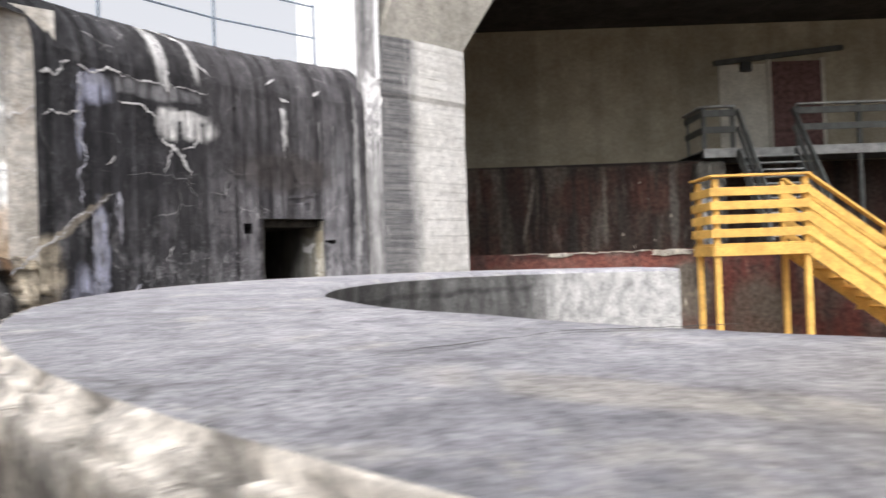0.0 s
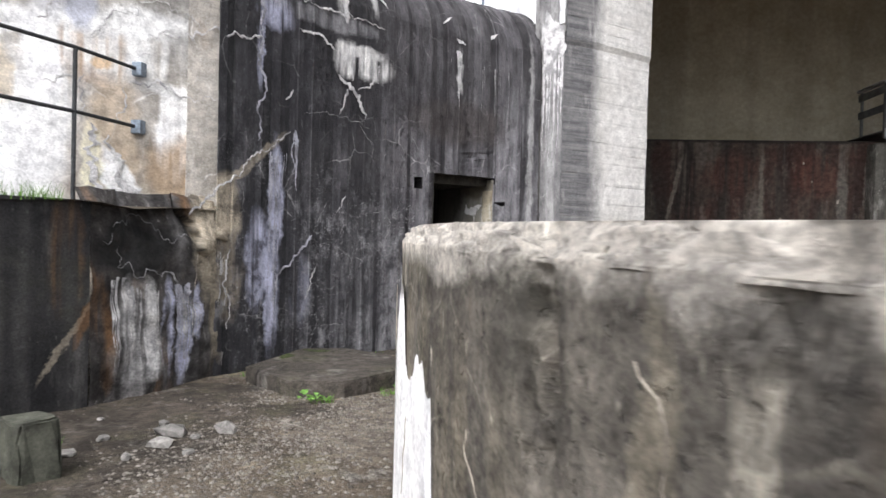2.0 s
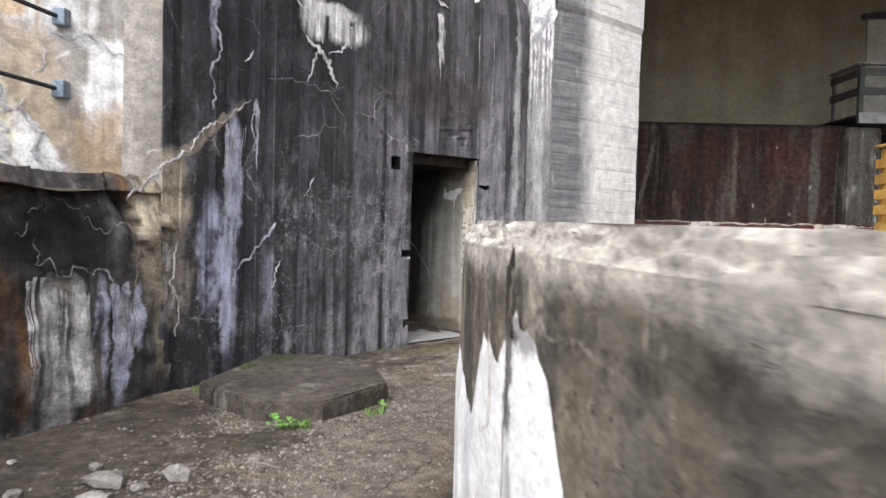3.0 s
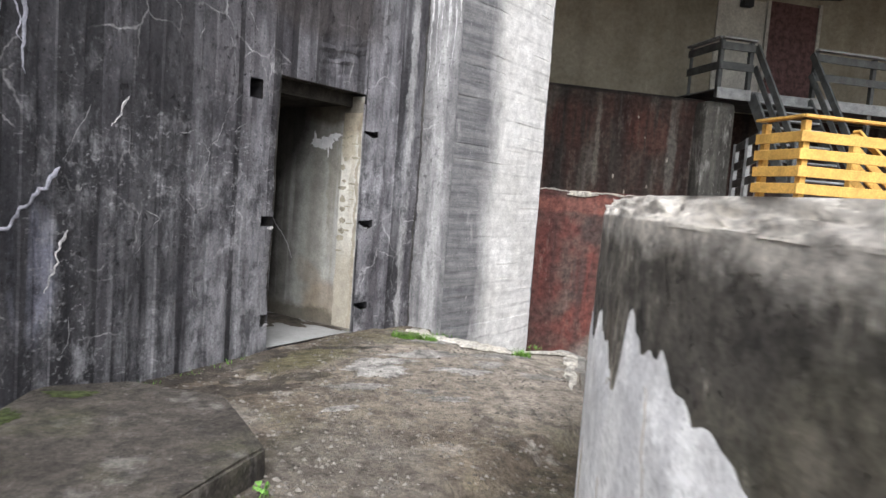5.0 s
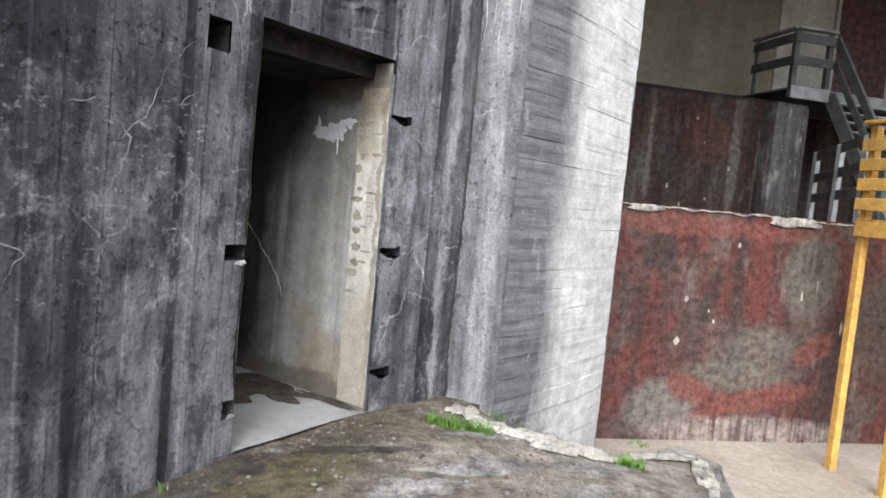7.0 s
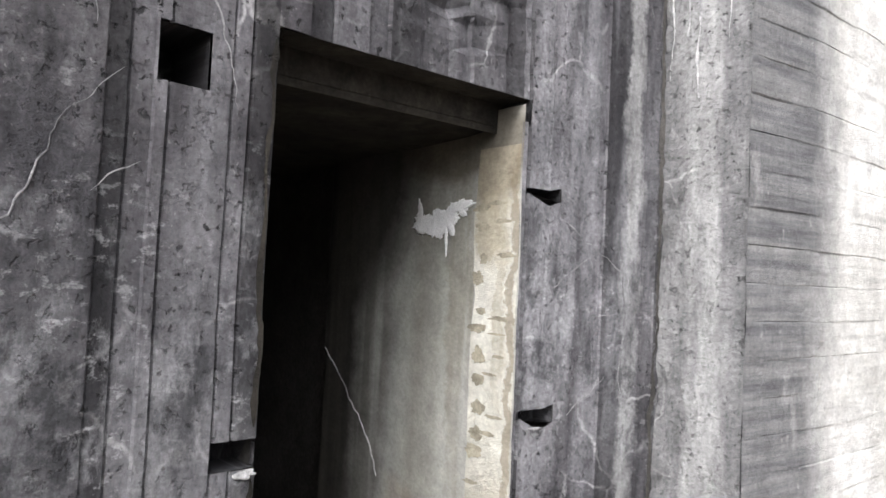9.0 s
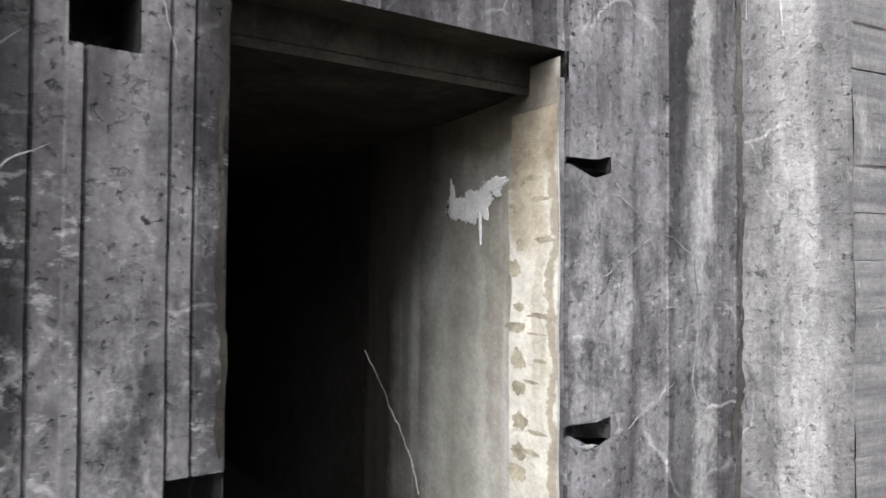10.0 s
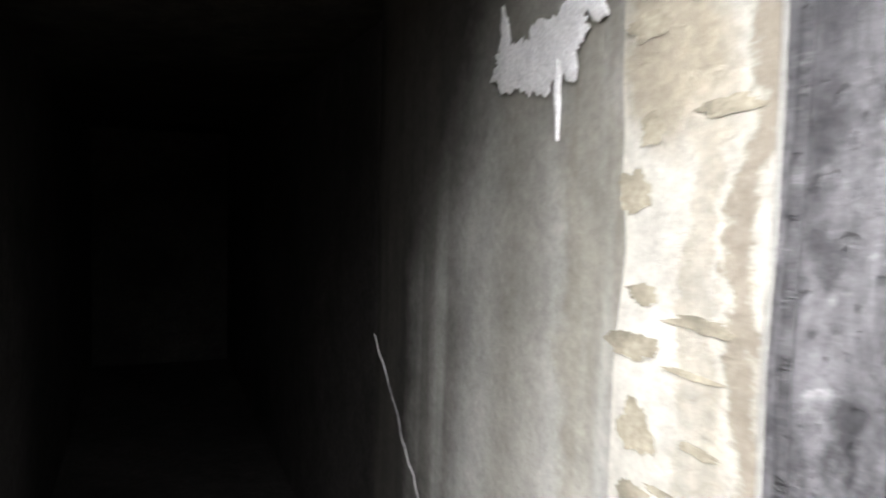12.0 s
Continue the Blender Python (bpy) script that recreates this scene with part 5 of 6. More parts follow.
BREAKS = ((4.6, 131.0), (4.98, 129.3), (5.2, 126.6), (5.45, 125.2), (5.75, 120.5), (6.1, 115.9), (6.2, 117.8), (6.3, 121.4), (6.98, 123.2), (7.35, 122.0), (7.6, 121.5), (9.0, 121.0))


def break_angle(r):
    """Where the walkway has broken off towards the pit."""
    for (r0, a0), (r1, a1) in zip(BREAKS, BREAKS[1:]):
        if r0 <= r <= r1:
            return radians(a0 + (a1 - a0) * (r - r0) / (r1 - r0))
    return radians(121)


def ground_sheet():
    rs = [R_OUT - 0.1 + 0.075 * i for i in range(70)]
    while rs[-1] < 260:
        rs.append(rs[-1] * 1.25)
    aa = [i / 400 for i in range(401)]
    V, F, UV = [], [], []
    for a in aa:
        for r in rs:
            jag = 0.0
            if a == aa[0]:
                jag = 0.01 * fbm(r * 3, 1) + 0.008 * noise.noise(Vector((r * 14, 0, 0)))
            b0 = break_angle(r)
            x, y, _ = ring_place(b0 + (radians(395) - b0) * a ** 1.3 + jag, r, 0)
            V.append((x, y, ground_z(x, y)))
            UV.append((x, y))
    n = len(rs)
    for i in range(len(aa) - 1):
        for j in range(n - 1):
            F.append((i * n + j, (i + 1) * n + j, (i + 1) * n + j + 1, i * n + j + 1))
    # broken edge down to the pit floor
    base = len(V)
    for j, r in enumerate(rs):
        x, y, _ = V[j]
        V.append((x + 0.05 * fbm(r * 4, 9), y - 0.1, -0.35))
        V.append((x, y - 0.3, PIT - 0.05))
        UV += [(x, y), (x, y)]
    for j in range(46):
        F.append((j, j + 1, base + 2 * j + 2, base + 2 * j))
        F.append((base + 2 * j, base + 2 * j + 2, base + 2 * j + 3, base + 2 * j + 1))
    return mesh_ob("ground", V, F, UV, GROUND, None, True)


on_break = lambda r, t, out: (lambda p: (p[0], p[1], ground_z(p[0], p[1]) + 0.012 + out))(ring_place(break_angle(r) + 0.012 + t / r, r, 0))
ground_lip = structure(ribbon("broken_lip", on_break, [(5.75, 0.03), (6.3, 0.05), (6.5, 0.06), (7.0, 0.05), (7.35, 0.04)], (0.13, 0.1), EDGE, None, 17, 0.006, 0.05, 0.02), "pale broken concrete lip of the walkway")
BROKEN = [(-0.42, 9.56), (-0.05, 9.7), (0.26, 9.74), (0.32, 9.5), (0.08, 9.05), (-0.25, 9.0)]
structure(ground_sheet(), "gravelly grey-brown walkway with patches of moss")

# ---- raised ground on the open side: low stained wall, ledge, pale wall behind ----
structure(flat_wall("wall_low", (-7.2, 0.3), (-4.5, 5.92), -0.3, 1.52, LOW, 0.5, None, 0.03, 0.2), "low black-stained concrete retaining wall")


def cliff_place(u, v):
    a, b = Vector((-4.5, 5.92, 0)), Vector((-4.02, 7.25, 0))
    p = a.lerp(b, u / 1.42)
    out = 0.05 * fbm(u * 2.5, v * 2.5, 4) + 0.02 * fbm(u * 9, v * 9, 5)
    if v > 1.2:
        out -= (v - 1.2) * (0.5 + 0.4 * fbm(u * 3, 2))
    if v > 0.95 and u < 0.7:
        out -= 0.06 * max(0.0, 1 - abs(v - 1.15) / 0.18) * max(0.0, 1 - abs(u - 0.35) / 0.4)
    return p.x + 0.93 * out, p.y - 0.37 * out, v + 0.05 * fbm(u * 3, v, 6) * (v > 1)


cliff = structure(sheet("broken_wall", [0.05 * i for i in range(29)] + [1.45], [-0.3 + 0.06 * i for i in range(33)], cliff_place, CLIFF, smooth=True), "crumbling lime-crusted wall end with rust stains")


def cliff_out(u, v, out):
    x, y, z = cliff_place(u, v)
    return x + 0.93 * (out + 0.006), y - 0.37 * (out + 0.006), z


drips("lime_runs", cliff_out, 0.2, 1.1, lambda u: 1.0 - 0.25 * u, 0.05, 14, CRUST, cliff, 200, (0.04, 0.012), 0.004)
ribbon("crust_lip", cliff_out, [(0.27, 1.17), (0.24, 1.02), (0.42, 0.92), (0.55, 0.96), (0.72, 0.97), (0.86, 0.8), (1.12, 0.64)], (0.01, 0.016), FAINT, cliff, 12, 0.003, 0.08)
ribbon("crust_lip", cliff_out, [(0.1, 1.3), (0.4, 1.36), (0.7, 1.3), (0.95, 1.22)], (0.006, 0.014), FAINT, cliff, 18, 0.004, 0.14)
drips("lime_runs", cliff_out, 0.82, 1.0, 0.86, 0.02, 7, LILAC, cliff, 203, (0.05, 0.015), 0.004)
drips("lime_runs", cliff_out, 1.3, 1.4, 1.2, 0.35, 3, CRUST, cliff, 204, (0.03, 0.01), 0.004)
blot("beige_boss", cliff_out, 1.22, 1.42, 0.26, 0.24, CLIFF, cliff, 14, 0.1, 0.8, 50)
drips("beige_runs", cliff_out, 1.05, 1.4, 1.4, 0.6, 8, BEIGE_CRUST, cliff, 15, (0.04, 0.012), 0.004)

structure(flat_wall("wall_pale", (-16.5, -4.0), (-4.33, 7.04), 1.0, 5.6, LIGHT, 1.2, None, 0.03, 0.2), "pale lime-stained concrete wall above the ledge")
structure(flat_wall("wall_pale_end", (-4.33, 7.04), (-3.98, 7.356), 1.0, 4.25, LIGHT, 0.6, None, 0.03, 0.1), "pale lime-stained end of the wall")
n_pale = Vector((0.672, -0.741, 0))


def on_pale(u, z, out):
    """u metres to the open side from the corner by the dark wall."""
    p = Vector((-4.03, 7.31, 0)) + Vector((-0.741, -0.672, 0)) * u + n_pale * (0.012 + out)
    return p.x, p.y, z


wall_pale = bpy.data.objects["wall_pale"]
PALE_VEINS = [[(0.05, 3.17), (0.4, 3.12), (0.62, 3.06), (0.78, 2.98)], [(1.16, 2.89), (1.05, 3.05), (0.86, 3.25)], [(0.9, 2.57), (0.64, 2.57), (0.43, 2.52), (0.12, 2.55)], [(1.55, 2.47), (1.41, 2.54), (1.23, 2.58)],
              [(1.06, 2.11), (1.0, 1.86), (0.89, 1.68), (0.79, 1.54)], [(1.2, 2.2), (1.18, 1.9), (1.18, 1.58)], [(1.23, 2.6), (1.24, 2.39), (1.28, 2.25)], [(0.84, 2.79), (0.73, 2.87)], [(0.89, 2.51), (0.94, 2.37), (1.04, 2.18)],
              [(0.67, 3.53), (0.38, 3.54), (0.05, 3.56)], [(0.62, 3.06), (0.5, 2.98), (0.4, 3.05)], [(0.86, 3.25), (0.6, 3.3), (0.4, 3.25), (0.35, 3.15)], [(1.6, 3.0), (1.3, 3.3), (1.25, 3.8)], [(0.9, 3.9), (0.6, 3.75), (0.3, 3.9)], [(1.9, 3.6), (1.6, 3.9), (1.5, 4.3)], [(0.3, 3.9), (0.2, 3.6)]]
for k, pts in enumerate(PALE_VEINS):
    ribbon("lime_vein", on_pale, pts, (0.035, 0.016) if k in (0, 2) else (0.05, 0.09) if k in (4, 5) else (0.02, 0.01), CRUST, wall_pale, 300 + k, 0.003, 0.1)


def ledge_place(u, f):
    a = Vector((-4.45, 5.95, 0)) + (Vector((-7.2, 0.3, 0)) - Vector((-4.45, 5.95, 0))) * (u / 6.3)
    b = Vector((-4.05, 7.3, 0)) + Vector((-0.741, -0.672, 0)) * (u * 1.25)
    p = a.lerp(b, f)
    return p.x, p.y, 1.5 + 0.03 * fbm(p.x * 2, p.y * 2)


structure(sheet("ledge_ground", [0.3 * i for i in range(22)], [i / 8 for i in range(9)], ledge_place, GROUND, smooth=True), "earthy ledge above the low wall")

# pipe railing on the ledge
pipe_rail = tagged(new("pipe_railing"), "thin dark steel pipe railing fixed to the pale wall", "railing")
rail_a, rail_b, rail_c = Vector((-4.63, 6.75, 0)), Vector((-4.78, 6.1, 0)), Vector((-5.9, 3.4, 0))
for z in (2.7, 2.2):
    part("rail", rod_bm(rail_a + Vector((0, 0, z)), rail_b + Vector((0, 0, z + 0.02)), 0.016), DARK_STEEL, pipe_rail)
    part("rail", rod_bm(rail_b + Vector((0, 0, z + 0.02)), rail_c + Vector((0, 0, z + 0.1)), 0.016), DARK_STEEL, pipe_rail)
    part("bracket", box_bm(-4.67, 6.7, z - 0.06, -4.58, 6.79, z + 0.06, 0.01), STEEL, pipe_rail, "blue-grey steel wall bracket")
for p in (rail_b, rail_b.lerp(rail_c, 0.75)):
    part("post", rod_bm(p + Vector((0, 0, 1.45)), p + Vector((0, 0, 2.72)), 0.018), DARK_STEEL, pipe_rail)

# railing on the bunker's roof
roof_rail = tagged(new("roof_railing"), "thin steel railing on the bunker roof", "railing")
posts = [on_wall(u, 0, 1.25) for u in (8.4, 6.9, 5.4, 3.9)]
for x, y, _ in posts:
    part("post", rod_bm((x, y, 4.55), (x, y, 5.75), 0.022), STEEL, roof_rail)
for z in (5.2, 5.72):
    for p, q in zip(posts, posts[1:]):
        part("rail", rod_bm((p[0], p[1], z), (q[0], q[1], z), 0.016), STEEL, roof_rail)

# ---- yellow timber platform with its stair ----
platform = tagged(new("timber_platform"), "yellow-stained timber platform with slatted rails and stair", "platform")
X0, X1, Y0, Y1, DECK = 4.9, 6.68, 13.05, 14.05, 1.62


def board(name, a, b, w, h, mat=YELLOW, parent=None, label=""):
    return part(name, beam_bm(a, b, w, h), mat, parent or platform, label)


for x, y in ((X0 + 0.06, Y0 + 0.06), (X1 - 0.02, Y0 + 0.06), (X0 + 0.06, Y1 - 0.06), (X1 - 0.02, Y1 - 0.06)):
    part("post", box_bm(x - 0.052, y - 0.052, PIT, x + 0.052, y + 0.052, 2.78, 0.006), YELLOW, platform)
for i in range(4):
    z = 1.75 + 0.26 * i
    board("rail_board", (X0 - 0.08, Y0 - 0.03, z), (X1 + 0.05, Y0 - 0.03, z), 0.035, 0.16)
    board("rail_board", (X0 - 0.03, Y0 - 0.02, z), (X0 - 0.03, Y1 + 0.05, z), 0.035, 0.16)
board("handrail", (X0 - 0.06, Y0, 2.83), (X1 + 0.05, Y0, 2.83), 0.15, 0.045)
board("handrail", (X0, Y0 - 0.03, 2.83), (X0, Y1 + 0.05, 2.83), 0.15, 0.045)
board("fascia", (X0 - 0.02, Y0 - 0.02, 1.42), (X1 + 0.05, Y0 - 0.02, 1.42), 0.045, 0.2)
board("fascia", (X0 - 0.02, Y0, 1.42), (X0 - 0.02, Y1, 1.42), 0.045, 0.2)
for i in range(9):
    y = Y0 + 0.06 + i * 0.115
    board("deck_board", (X0, y, 1.54), (X1, y, 1.54), 0.105, 0.035)
fall = Vector((1.0, 0, -0.74))
for y in (Y0, Y1 - 0.05):
    s0 = Vector((X1 + 0.02, y, 1.42))
    board("stringer", s0, s0 + fall * 4.3, 0.05, 0.26)
    for i in range(4):
        z = 1.75 + 0.26 * i
        q = Vector((X1 - 0.02, y - 0.05, z))
        board("rail_board", q, q + fall * 4.3, 0.035, 0.14)
    q = Vector((X1 - 0.02, y - 0.03, 2.83))
    board("handrail", q, q + fall * 4.3, 0.15, 0.045)
    for k in (1.45, 2.9, 4.2):
        p = s0 + fall * k
        part("post", box_bm(p.x - 0.05, y - 0.02, max(PIT, p.z - 0.2), p.x + 0.05, y + 0.08, p.z + 1.38, 0.006), YELLOW, platform)
for i in range(16):
    p = Vector((X1 + 0.18 + i * 0.265, 0, 1.38 - i * 0.196))
    part("tread", box_bm(p.x - 0.14, Y0, p.z - 0.02, p.x + 0.14, Y1 - 0.05, p.z + 0.02, 0.004), YELLOW, platform)

platform.location.x = 0.28

# ---- dark timber walkway, stair and upper deck ----
walkway = tagged(new("timber_walkway"), "dark grey timber walkway with stair to an upper deck", "walkway")
W = lambda name, a, b, w, h, mat=GREY_WOOD: part(name, beam_bm(a, b, w, h), mat, walkway)
# rails of the lower walkway
for z in (1.95, 2.3, 2.68):
    W("rail_board", (5.12, 14.1, z), (6.6, 17.0, z - 0.05), 0.04, 0.15)
for k in (0.1, 0.5, 0.95):
    x, y = 5.12 + 1.48 * k, 14.1 + 2.9 * k
    W("post", (x, y, 1.5), (x, y, 2.72), 0.09, 0.09, PALE_GREY_WOOD)
# upper deck
for i in range(18):
    W("deck_board", (6.7, 18.1 + 0.15 * i, 4.02), (14.0, 18.1 + 0.15 * i, 4.02), 0.14, 0.04)
W("fascia", (6.7, 18.02, 3.95), (7.55, 18.02, 3.95), 0.05, 0.24, PALE_GREY_WOOD)
W("fascia", (7.6, 18.02, 3.95), (9.15, 18.02, 3.95), 0.05, 0.2, PALE_GREY_WOOD)
W("fascia", (9.15, 18.02, 3.95), (14.0, 18.02, 3.95), 0.05, 0.24, PALE_GREY_WOOD)
for x in (6.75, 7.5, 9.2, 10.8, 12.4, 13.9):
    W("post", (x, 18.08, 3.85 if x < 8 else 1.5), (x, 18.08, 5.12), 0.1, 0.1)
W("post", (6.75, 19.25, 4.0), (6.75, 19.25, 5.12), 0.06, 0.06)
for a, b in (((6.7, 18.0), (7.55, 18.0)), ((9.15, 18.0), (14.0, 18.0)), ((6.7, 18.0), (6.7, 19.3))):
    W("handrail", (*a, 5.15), (*b, 5.15), 0.14, 0.05, PALE_GREY_WOOD)
    W("rail_board", (*a, 4.98), (*b, 4.98), 0.04, 0.17)
    W("rail_board", (*a, 4.55), (*b, 4.55), 0.04, 0.17)
# stair between ledge and upper deck
for x in (7.62, 9.08):
    W("stringer", (x, 16.4, 1.55), (x, 18.05, 3.95), 0.06, 0.28)
    W("handrail", (x, 16.5, 2.75), (x, 18.05, 5.05), 0.06, 0.16)
    W("rail_board", (x, 16.5, 2.3), (x, 18.05, 4.6), 0.04, 0.14)
    W("post", (x, 16.5, 1.5), (x, 16.5, 2.85), 0.1, 0.1)
for i in range(12):
    W("tread", (7.62, 16.5 + 0.13 * i, 1.72 + 0.19 * i), (9.08, 16.5 + 0.13 * i, 1.72 + 0.19 * i), 0.24, 0.04, PALE_GREY_WOOD)

walkway.location.x = 0.22

# ---- slab, bollard, rubble, weeds on the walkway ----
hexa = [(-3.72, 7.02), (-3.15, 6.5), (-2.7, 6.58), (-2.32, 7.2), (-2.56, 7.98), (-3.1, 8.25), (-3.55, 8.12)]


def prism_bm(plan, z0, z1, cuts=3, rough=0.012):
    bm = bmesh.new()
    lo, hi = [bm.verts.new((x, y, z0)) for x, y in plan], [bm.verts.new((x, y, z1)) for x, y in plan]
    bm.faces.new(hi)
    bm.faces.new(lo[::-1])
    for i in range(len(plan)):
        k = (i + 1) % len(plan)
        bm.faces.new((lo[i], lo[k], hi[k], hi[i]))
    bmesh.ops.bevel(bm, geom=bm.edges[:], offset=0.012, segments=2, affect="EDGES")
    bmesh.ops.triangulate(bm, faces=[f for f in bm.faces if len(f.verts) > 4])
    bmesh.ops.subdivide_edges(bm, edges=bm.edges[:], cuts=cuts)
    for v in bm.verts:
        v.co += rough * Vector((fbm(v.co.x * 6, v.co.y * 6, v.co.z * 6), fbm(v.co.y * 6, v.co.x * 6, 3 + v.co.z * 6), 0.6 * fbm(v.co.x * 4, v.co.y * 4, 9)))
    bmesh.ops.recalc_face_normals(bm, faces=bm.faces[:])
    return bm


structure(obj("broken_block", prism_bm(BROKEN, -1.9, -0.015, 3, 0.04), SCREED), "broken grey concrete block at the walkway's end")
gq = random.Random(21)
for k in range(26):
    r = 5.6 + 1.8 * k / 26
    on_lip = lambda s, t, out: (lambda p: (p[0], p[1], ground_z(p[0], p[1]) + 0.01 + out))(ring_place(break_angle(s) + 0.01 + t / s, s, 0))
    blot("lip_crumb", on_lip, r, gq.uniform(0.02, 0.12), gq.uniform(0.04, 0.13), gq.uniform(0.03, 0.09), EDGE, ground_lip, 500 + k, 0.018, 1.2, 30)
on_ground = lambda x, y, out: (x, y, ground_z(x, y) + 0.004 + out)
soil = structure(new("damp_soil"), "damp dark soil along the foot of the low wall")
for k, (x, y, a, b) in enumerate(((-4.35, 4.9, 0.5, 0.6), (-4.1, 5.6, 0.5, 0.5), (-3.95, 6.2, 0.45, 0.35), (-3.7, 6.7, 0.4, 0.25), (-3.4, 5.9, 0.35, 0.2), (-3.9, 4.2, 0.5, 0.5), (-3.0, 6.15, 0.3, 0.12), (-2.9, 8.35, 0.3, 0.2), (-3.4, 7.95, 0.25, 0.25))):
    blot("soil_patch", on_ground, x, y, a, b, SOIL, soil, 560 + k, 0.004, 0.9, 70)
worn = structure(new("worn_screed"), "pale worn screed patches on the walkway")
for k, (x, y, a, b) in enumerate(((-1.5, 9.05, 0.22, 0.12), (-1.15, 9.3, 0.28, 0.13), (-0.95, 8.85, 0.2, 0.1), (-0.55, 9.3, 0.25, 0.12), (-1.75, 8.5, 0.2, 0.09), (-0.9, 9.75, 0.3, 0.1), (-1.35, 8.4, 0.12, 0.07), (-0.4, 8.8, 0.14, 0.08), (-1.62, 8.86, 0.2, 0.14), (-1.2, 8.25, 0.16, 0.08), (-0.7, 9.05, 0.12, 0.1), (-1.9, 8.15, 0.1, 0.06))):
    blot("screed_patch", on_ground, x, y, a, b * 0.8, SCREED, worn, 540 + k, 0.003, 1.4, 60)
for k, (x, y, a, b) in enumerate(((-2.45, 8.55, 0.28, 0.13), (-2.6, 8.75, 0.25, 0.1), (-2.1, 8.75, 0.2, 0.08), (-1.75, 9.55, 0.3, 0.06))):
    blot("soil_patch", on_ground, x, y, a, b, SOIL, soil, 590 + k, 0.003, 0.9, 60)
for k in range(9):
    x, y, _ = on_wall(5.3 + 0.19 * k, 0, -0.1)
    blot("soil_patch", on_ground, x, y, 0.17, 0.1, SOIL, soil, 660 + k, 0.003, 0.9, 40)
ribbon("ground_crack", on_ground, [(-1.45, 6.75), (-1.75, 6.25), (-1.95, 5.8), (-2.15, 5.4)], (0.008, 0.018), SOIL, soil, 612, 0.0, 0.06)
slab_moss = structure(new("slab_moss"), "dull green moss on the slab")
for k, (x, y, a, b) in enumerate(((-3.35, 7.98, 0.14, 0.06), (-3.52, 7.6, 0.05, 0.12))):
    blot("moss_patch", lambda x, y, out: (x, y, 0.106 + out), x, y, a, b, MOSS, slab_moss, 720 + k, 0.003, 1.6, 60)
foot_moss = structure(new("wall_foot_moss"), "bright green moss along the wall's foot")
for k, (x, y, a, b) in enumerate(((-3.6, 8.3, 0.22, 0.1), (-3.35, 8.42, 0.18, 0.08), (-3.85, 8.0, 0.16, 0.1))):
    blot("moss_patch", on_ground, x, y, a, b, MOSS, foot_moss, 620 + k, 0.012, 1.2, 60)
tagged(obj("hexagonal_slab", prism_bm(hexa, -0.08, 0.1), SLAB), "dark mossy six-sided concrete slab lying on gravel", "slab")
tagged(obj("bollard", prism_bm([(-4.04, 4.42), (-3.84, 4.33), (-3.72, 4.49), (-3.93, 4.6)], -0.1, 0.29, 3, 0.03), BOLLARD_STONE), "short worn stone block standing by the wall", "stone block")


def stone_bm(seed, size):
    bm = bmesh.new()
    bmesh.ops.create_icosphere(bm, subdivisions=1, radius=1)
    g = random.Random(seed)
    sx, sy, sz = size * g.uniform(0.8, 1.3), size * g.uniform(0.6, 1.0), size * g.uniform(0.4, 0.65)
    for v in bm.verts:
        k = 1 + 0.35 * noise.noise(v.co * 1.4 + Vector((seed * 3.1, 0, 0))) + 0.12 * noise.noise(v.co * 4 + Vector((seed, 5, 0)))
        v.co = Vector((v.co.x * sx * k, v.co.y * sy * k, v.co.z * sz * k))
    return bm


ROCKS = [(-3.53, 5.35, 0.12), (-3.21, 5.46, 0.11), (-3.92, 4.83, 0.07), (-3.26, 5.03, 0.06), (-3.56, 4.85, 0.07), (-3.49, 5.11, 0.09), (-3.9, 5.16, 0.06), (-3.7, 5.55, 0.06), (-3.35, 5.3, 0.05), (-4.2, 5.6, 0.05)]
for k, (x, y, s) in enumerate(ROCKS):
    ob = tagged(obj("stone", stone_bm(k, s * 0.8), STONE), "loose pale rubble stone lying on gravel", "stone", "rubble stones")
    ob.location = (x, y, ground_z(x, y) + s * 0.25)
    ob.rotation_euler = (0, 0, k * 1.3)


def pebbles():
    g = random.Random(9)
    V, F = [], []
    unit = [(1, 0, 0), (-1, 0, 0), (0, 1, 0), (0, -1, 0), (0, 0, 1), (0, 0, -0.4)]
    tri = [(0, 2, 4), (2, 1, 4), (1, 3, 4), (3, 0, 4), (2, 0, 5), (1, 2, 5), (3, 1, 5), (0, 3, 5)]
    for _ in range(21000):
        if g.random() < 0.4:
            x, y = g.gauss(-2.9, 0.45), g.uniform(4.2, 7.2)
        elif g.random() < 0.5:
            x, y = g.uniform(-4.6, -1.7), g.uniform(2.4, 8.6)
        else:
            x, y = g.uniform(-2.8, 0.2), g.uniform(6.5, 10.3)
        a = math.hypot(x - CW.x, y - CW.y)
        r = math.hypot(x - CP.x, y - CP.y)
        if a > 8.8 or r < R_OUT + 0.02 or x < -4.55 + 0.25 * (y - 6.0) or math.atan2(y - CP.y, x - CP.x) % (2 * math.pi) < BREAK + 0.05:
            continue
        s = 0.004 + 0.017 * g.random() ** 4
        base = len(V)
        t = g.uniform(0, 6.3)
        for ux, uy, uz in unit:
            k = g.uniform(0.7, 1.2) * s
            V.append((x + k * (ux * math.cos(t) - uy * math.sin(t)), y + k * (ux * math.sin(t) + uy * math.cos(t)), ground_z(x, y) + 0.6 * k * uz + 0.002))
        F += [tuple(base + i for i in f) for f in tri]
    me = bpy.data.meshes.new("gravel")
    me.from_pydata(V, [], F)
    me.materials.append(PEBBLE)
    return new("gravel", me)


PEBBLE, pnt, pb = nodes_of("gravel_stone")
geo = pnt.nodes.new("ShaderNodeNewGeometry")
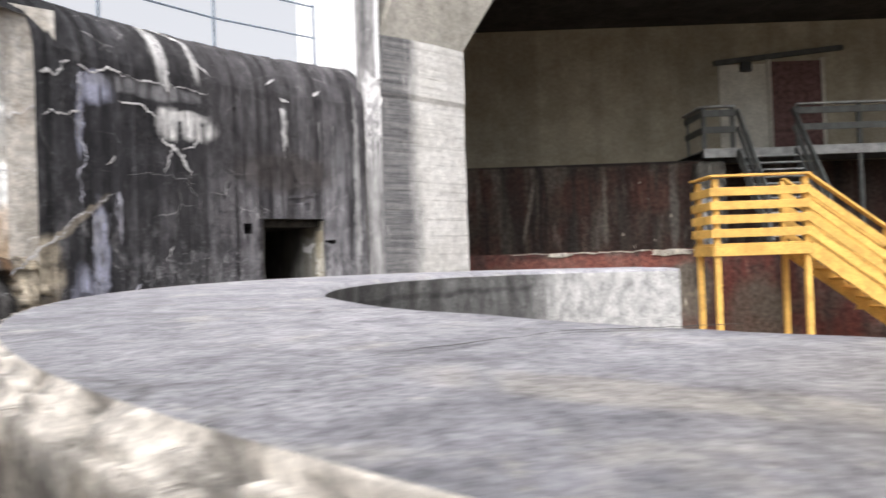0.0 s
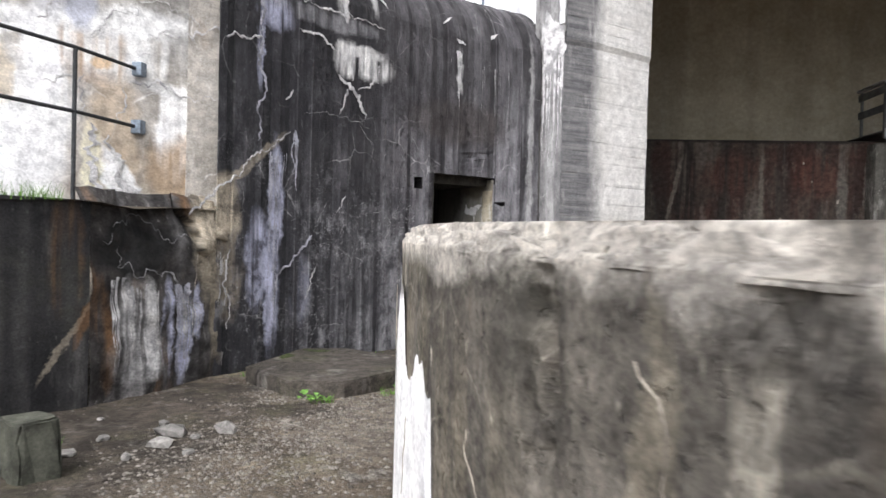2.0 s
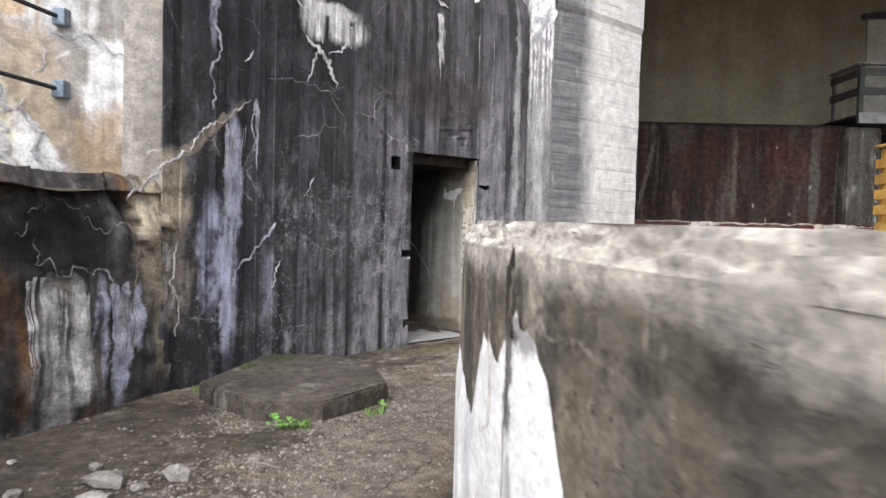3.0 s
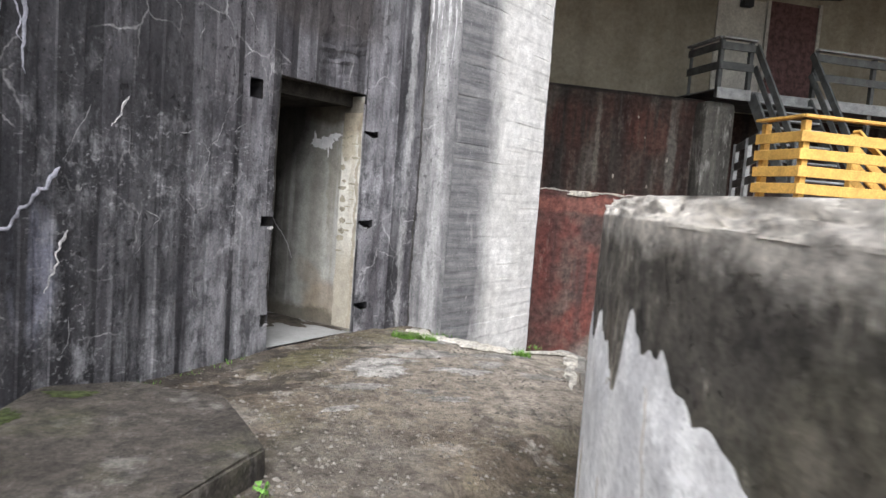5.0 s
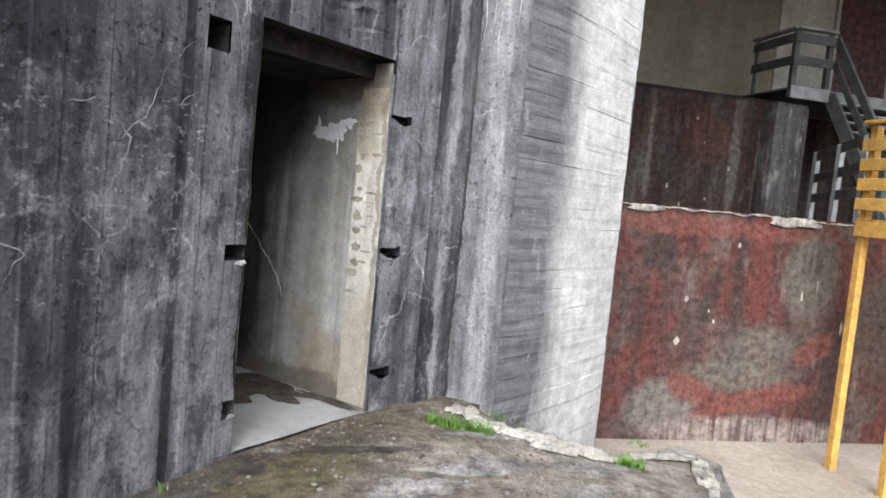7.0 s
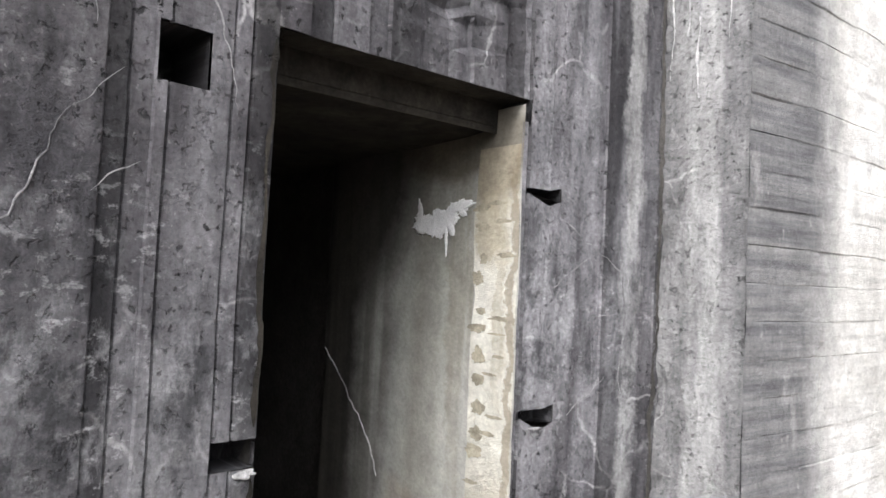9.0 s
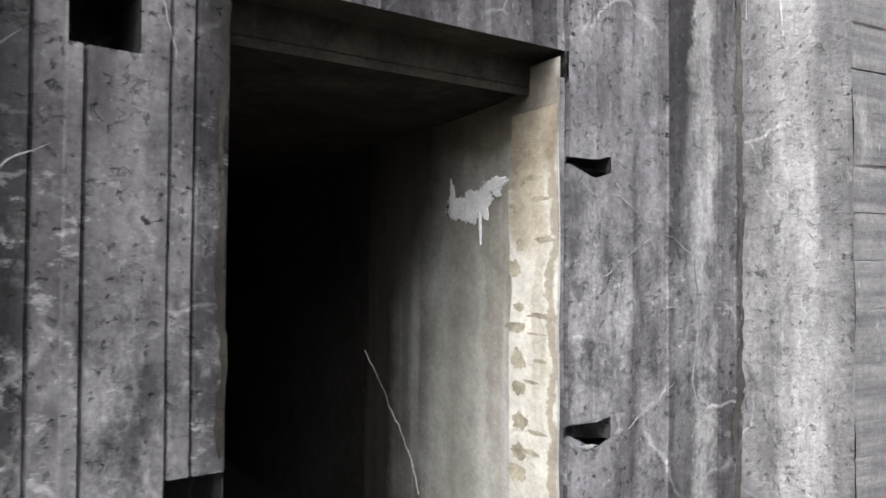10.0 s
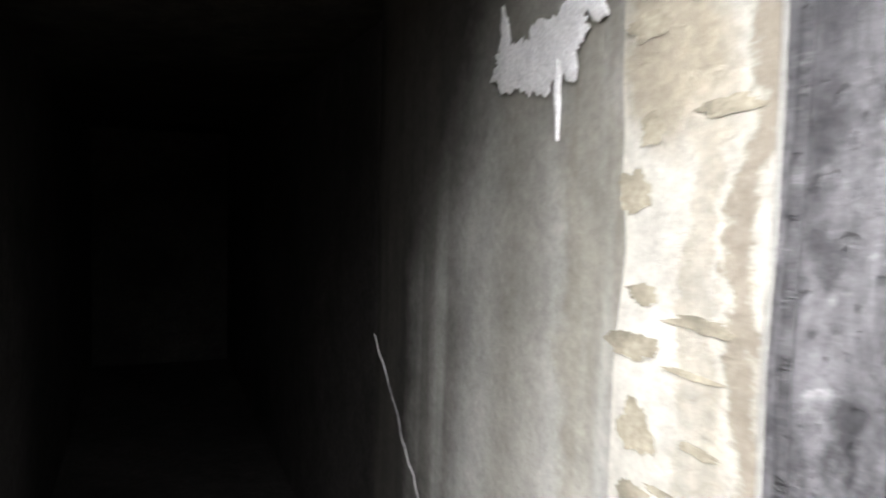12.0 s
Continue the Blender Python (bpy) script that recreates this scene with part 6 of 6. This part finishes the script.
pnt.links.new(mix(pnt, geo.outputs["Random Per Island"], (0.05, 0.042, 0.033), (0.2, 0.183, 0.16)), pb.inputs["Base Color"])
pb.inputs["Roughness"].default_value = 0.9
tagged(pebbles(), "loose grey and brown gravel on the walkway", "gravel", kind="stuff")


def grass(name, spots, label, blades=26, height=0.1, flat=0.4):
    g = random.Random(len(spots) * 7 + blades)
    V, F = [], []
    for x, y, z, r in spots:
        for _ in range(blades):
            t, q = g.uniform(0, 6.3), r * math.sqrt(g.random())
            px, py = x + q * math.cos(t), y + q * math.sin(t)
            d, lean, h, w = g.uniform(0, 6.3), g.uniform(0.1, flat), height * g.uniform(0.4, 1.2), g.uniform(0.002, 0.006)
            base = len(V)
            for k in range(4):
                f = k / 3
                cx, cy = px + math.cos(d) * lean * h * f * f * 1.5, py + math.sin(d) * lean * h * f * f * 1.5
                ww = w * (1 - f * 0.9)
                V += [(cx - math.sin(d) * ww, cy + math.cos(d) * ww, z + h * f), (cx + math.sin(d) * ww, cy - math.cos(d) * ww, z + h * f)]
            for k in range(3):
                F.append((base + 2 * k, base + 2 * k + 1, base + 2 * k + 3, base + 2 * k + 2))
    me = bpy.data.meshes.new(name)
    me.from_pydata(V, [], F)
    me.materials.append(GRASS)
    return tagged(new(name, me), label, "grass", kind="stuff")


gz = lambda x, y, r: (x, y, ground_z(x, y) - 0.01, r)
g = random.Random(12)
grass("grass", [gz(-4.25 + g.uniform(-0.35, 0.15), 4.55 + g.uniform(-0.5, 0.35), 0.12) for _ in range(22)], "green grass tuft by the low wall", 34, 0.09, 0.9)
grass("weeds", [gz(-2.9 + 0.1 * g.random(), 6.38, 0.06), gz(-2.78, 6.42, 0.05), gz(-2.4, 6.82, 0.06), gz(-2.33, 6.9, 0.05)] + [gz(-3.8 + 0.1 * i, 7.25 + 0.13 * i, 0.05) for i in range(6)], "small green weeds at the slab's edge", 22, 0.07, 0.9)
grass("ledge_grass", [(*ledge_place(0.5 + 0.18 * i, 0.1 + 0.1 * g.random()), 0.12) for i in range(26)], "bright grass along the ledge", 40, 0.12, 0.6)
grass("door_grass", [gz(-1.05 + 0.05 * i, 10.2 - 0.02 * i + g.uniform(-0.06, 0.06), 0.06) for i in range(7)] + [gz(-0.12 + 0.03 * i, 9.72, 0.04) for i in range(4)] + [gz(*on_wall(5.6 + 0.08 * i, 0, -0.06)[:2], 0.05) for i in range(14)], "thin grass growing at the foot of the dark wall", 6, 0.04, 1.0)
grass("grass_tuft", [gz(-1.27 + 0.03 * i, 10.0 - 0.026 * i, 0.05) for i in range(10)], "bright green grass tuft beside the door sill", 60, 0.06, 0.9)
grass("grass_tuft", [gz(-0.36 + 0.02 * i, 9.4 - 0.02 * i, 0.04) for i in range(4)], "small bright grass tuft at the broken lip", 50, 0.06, 0.9)


def leafy_weed(spots, label):
    """Small rosettes of rounded leaves."""
    g = random.Random(41)
    V, F = [], []
    for x, y, z, size in spots:
        for k in range(9):
            t = 2.4 * k + g.uniform(-0.3, 0.3)
            reach, lift, w = size * g.uniform(0.4, 0.9), size * g.uniform(0.5, 1.3), size * g.uniform(0.22, 0.36)
            base = len(V)
            for f, width in ((0.35, 0.12), (0.55, 0.8), (0.75, 1.0), (0.92, 0.7), (1.02, 0.05)):
                cx, cy, cz = x + math.cos(t) * reach * f, y + math.sin(t) * reach * f, z + lift * math.sin(f * 2.2)
                for side in (-1, 0, 1):
                    V.append((cx - math.sin(t) * w * width * side, cy + math.cos(t) * w * width * side, cz + (0.12 * w * abs(side))))
            for j in range(4):
                for q in range(2):
                    p = base + 3 * j + q
                    F.append((p, p + 1, p + 4, p + 3))
    me = bpy.data.meshes.new("leafy_weeds")
    me.from_pydata(V, [], F)
    me.materials.append(LEAF)
    return tagged(new("leafy_weeds", me), label, "weeds", kind="stuff")


LEAF = plain("weed_leaf", (0.1, 0.22, 0.035), 0.5, vary=0.3, scale=20.0, bump=0.1)
leafy_weed([(*gz(x, y, 0)[:3], q) for x, y, q in ((-2.95, 6.36, 0.09), (-2.87, 6.36, 0.07), (-2.8, 6.42, 0.06), (-2.33, 7.0, 0.06), (-3.72, 7.3, 0.06), (-4.2, 4.45, 0.1), (-4.1, 4.75, 0.08))], "bright green broad-leaved weeds at the slab's edge")
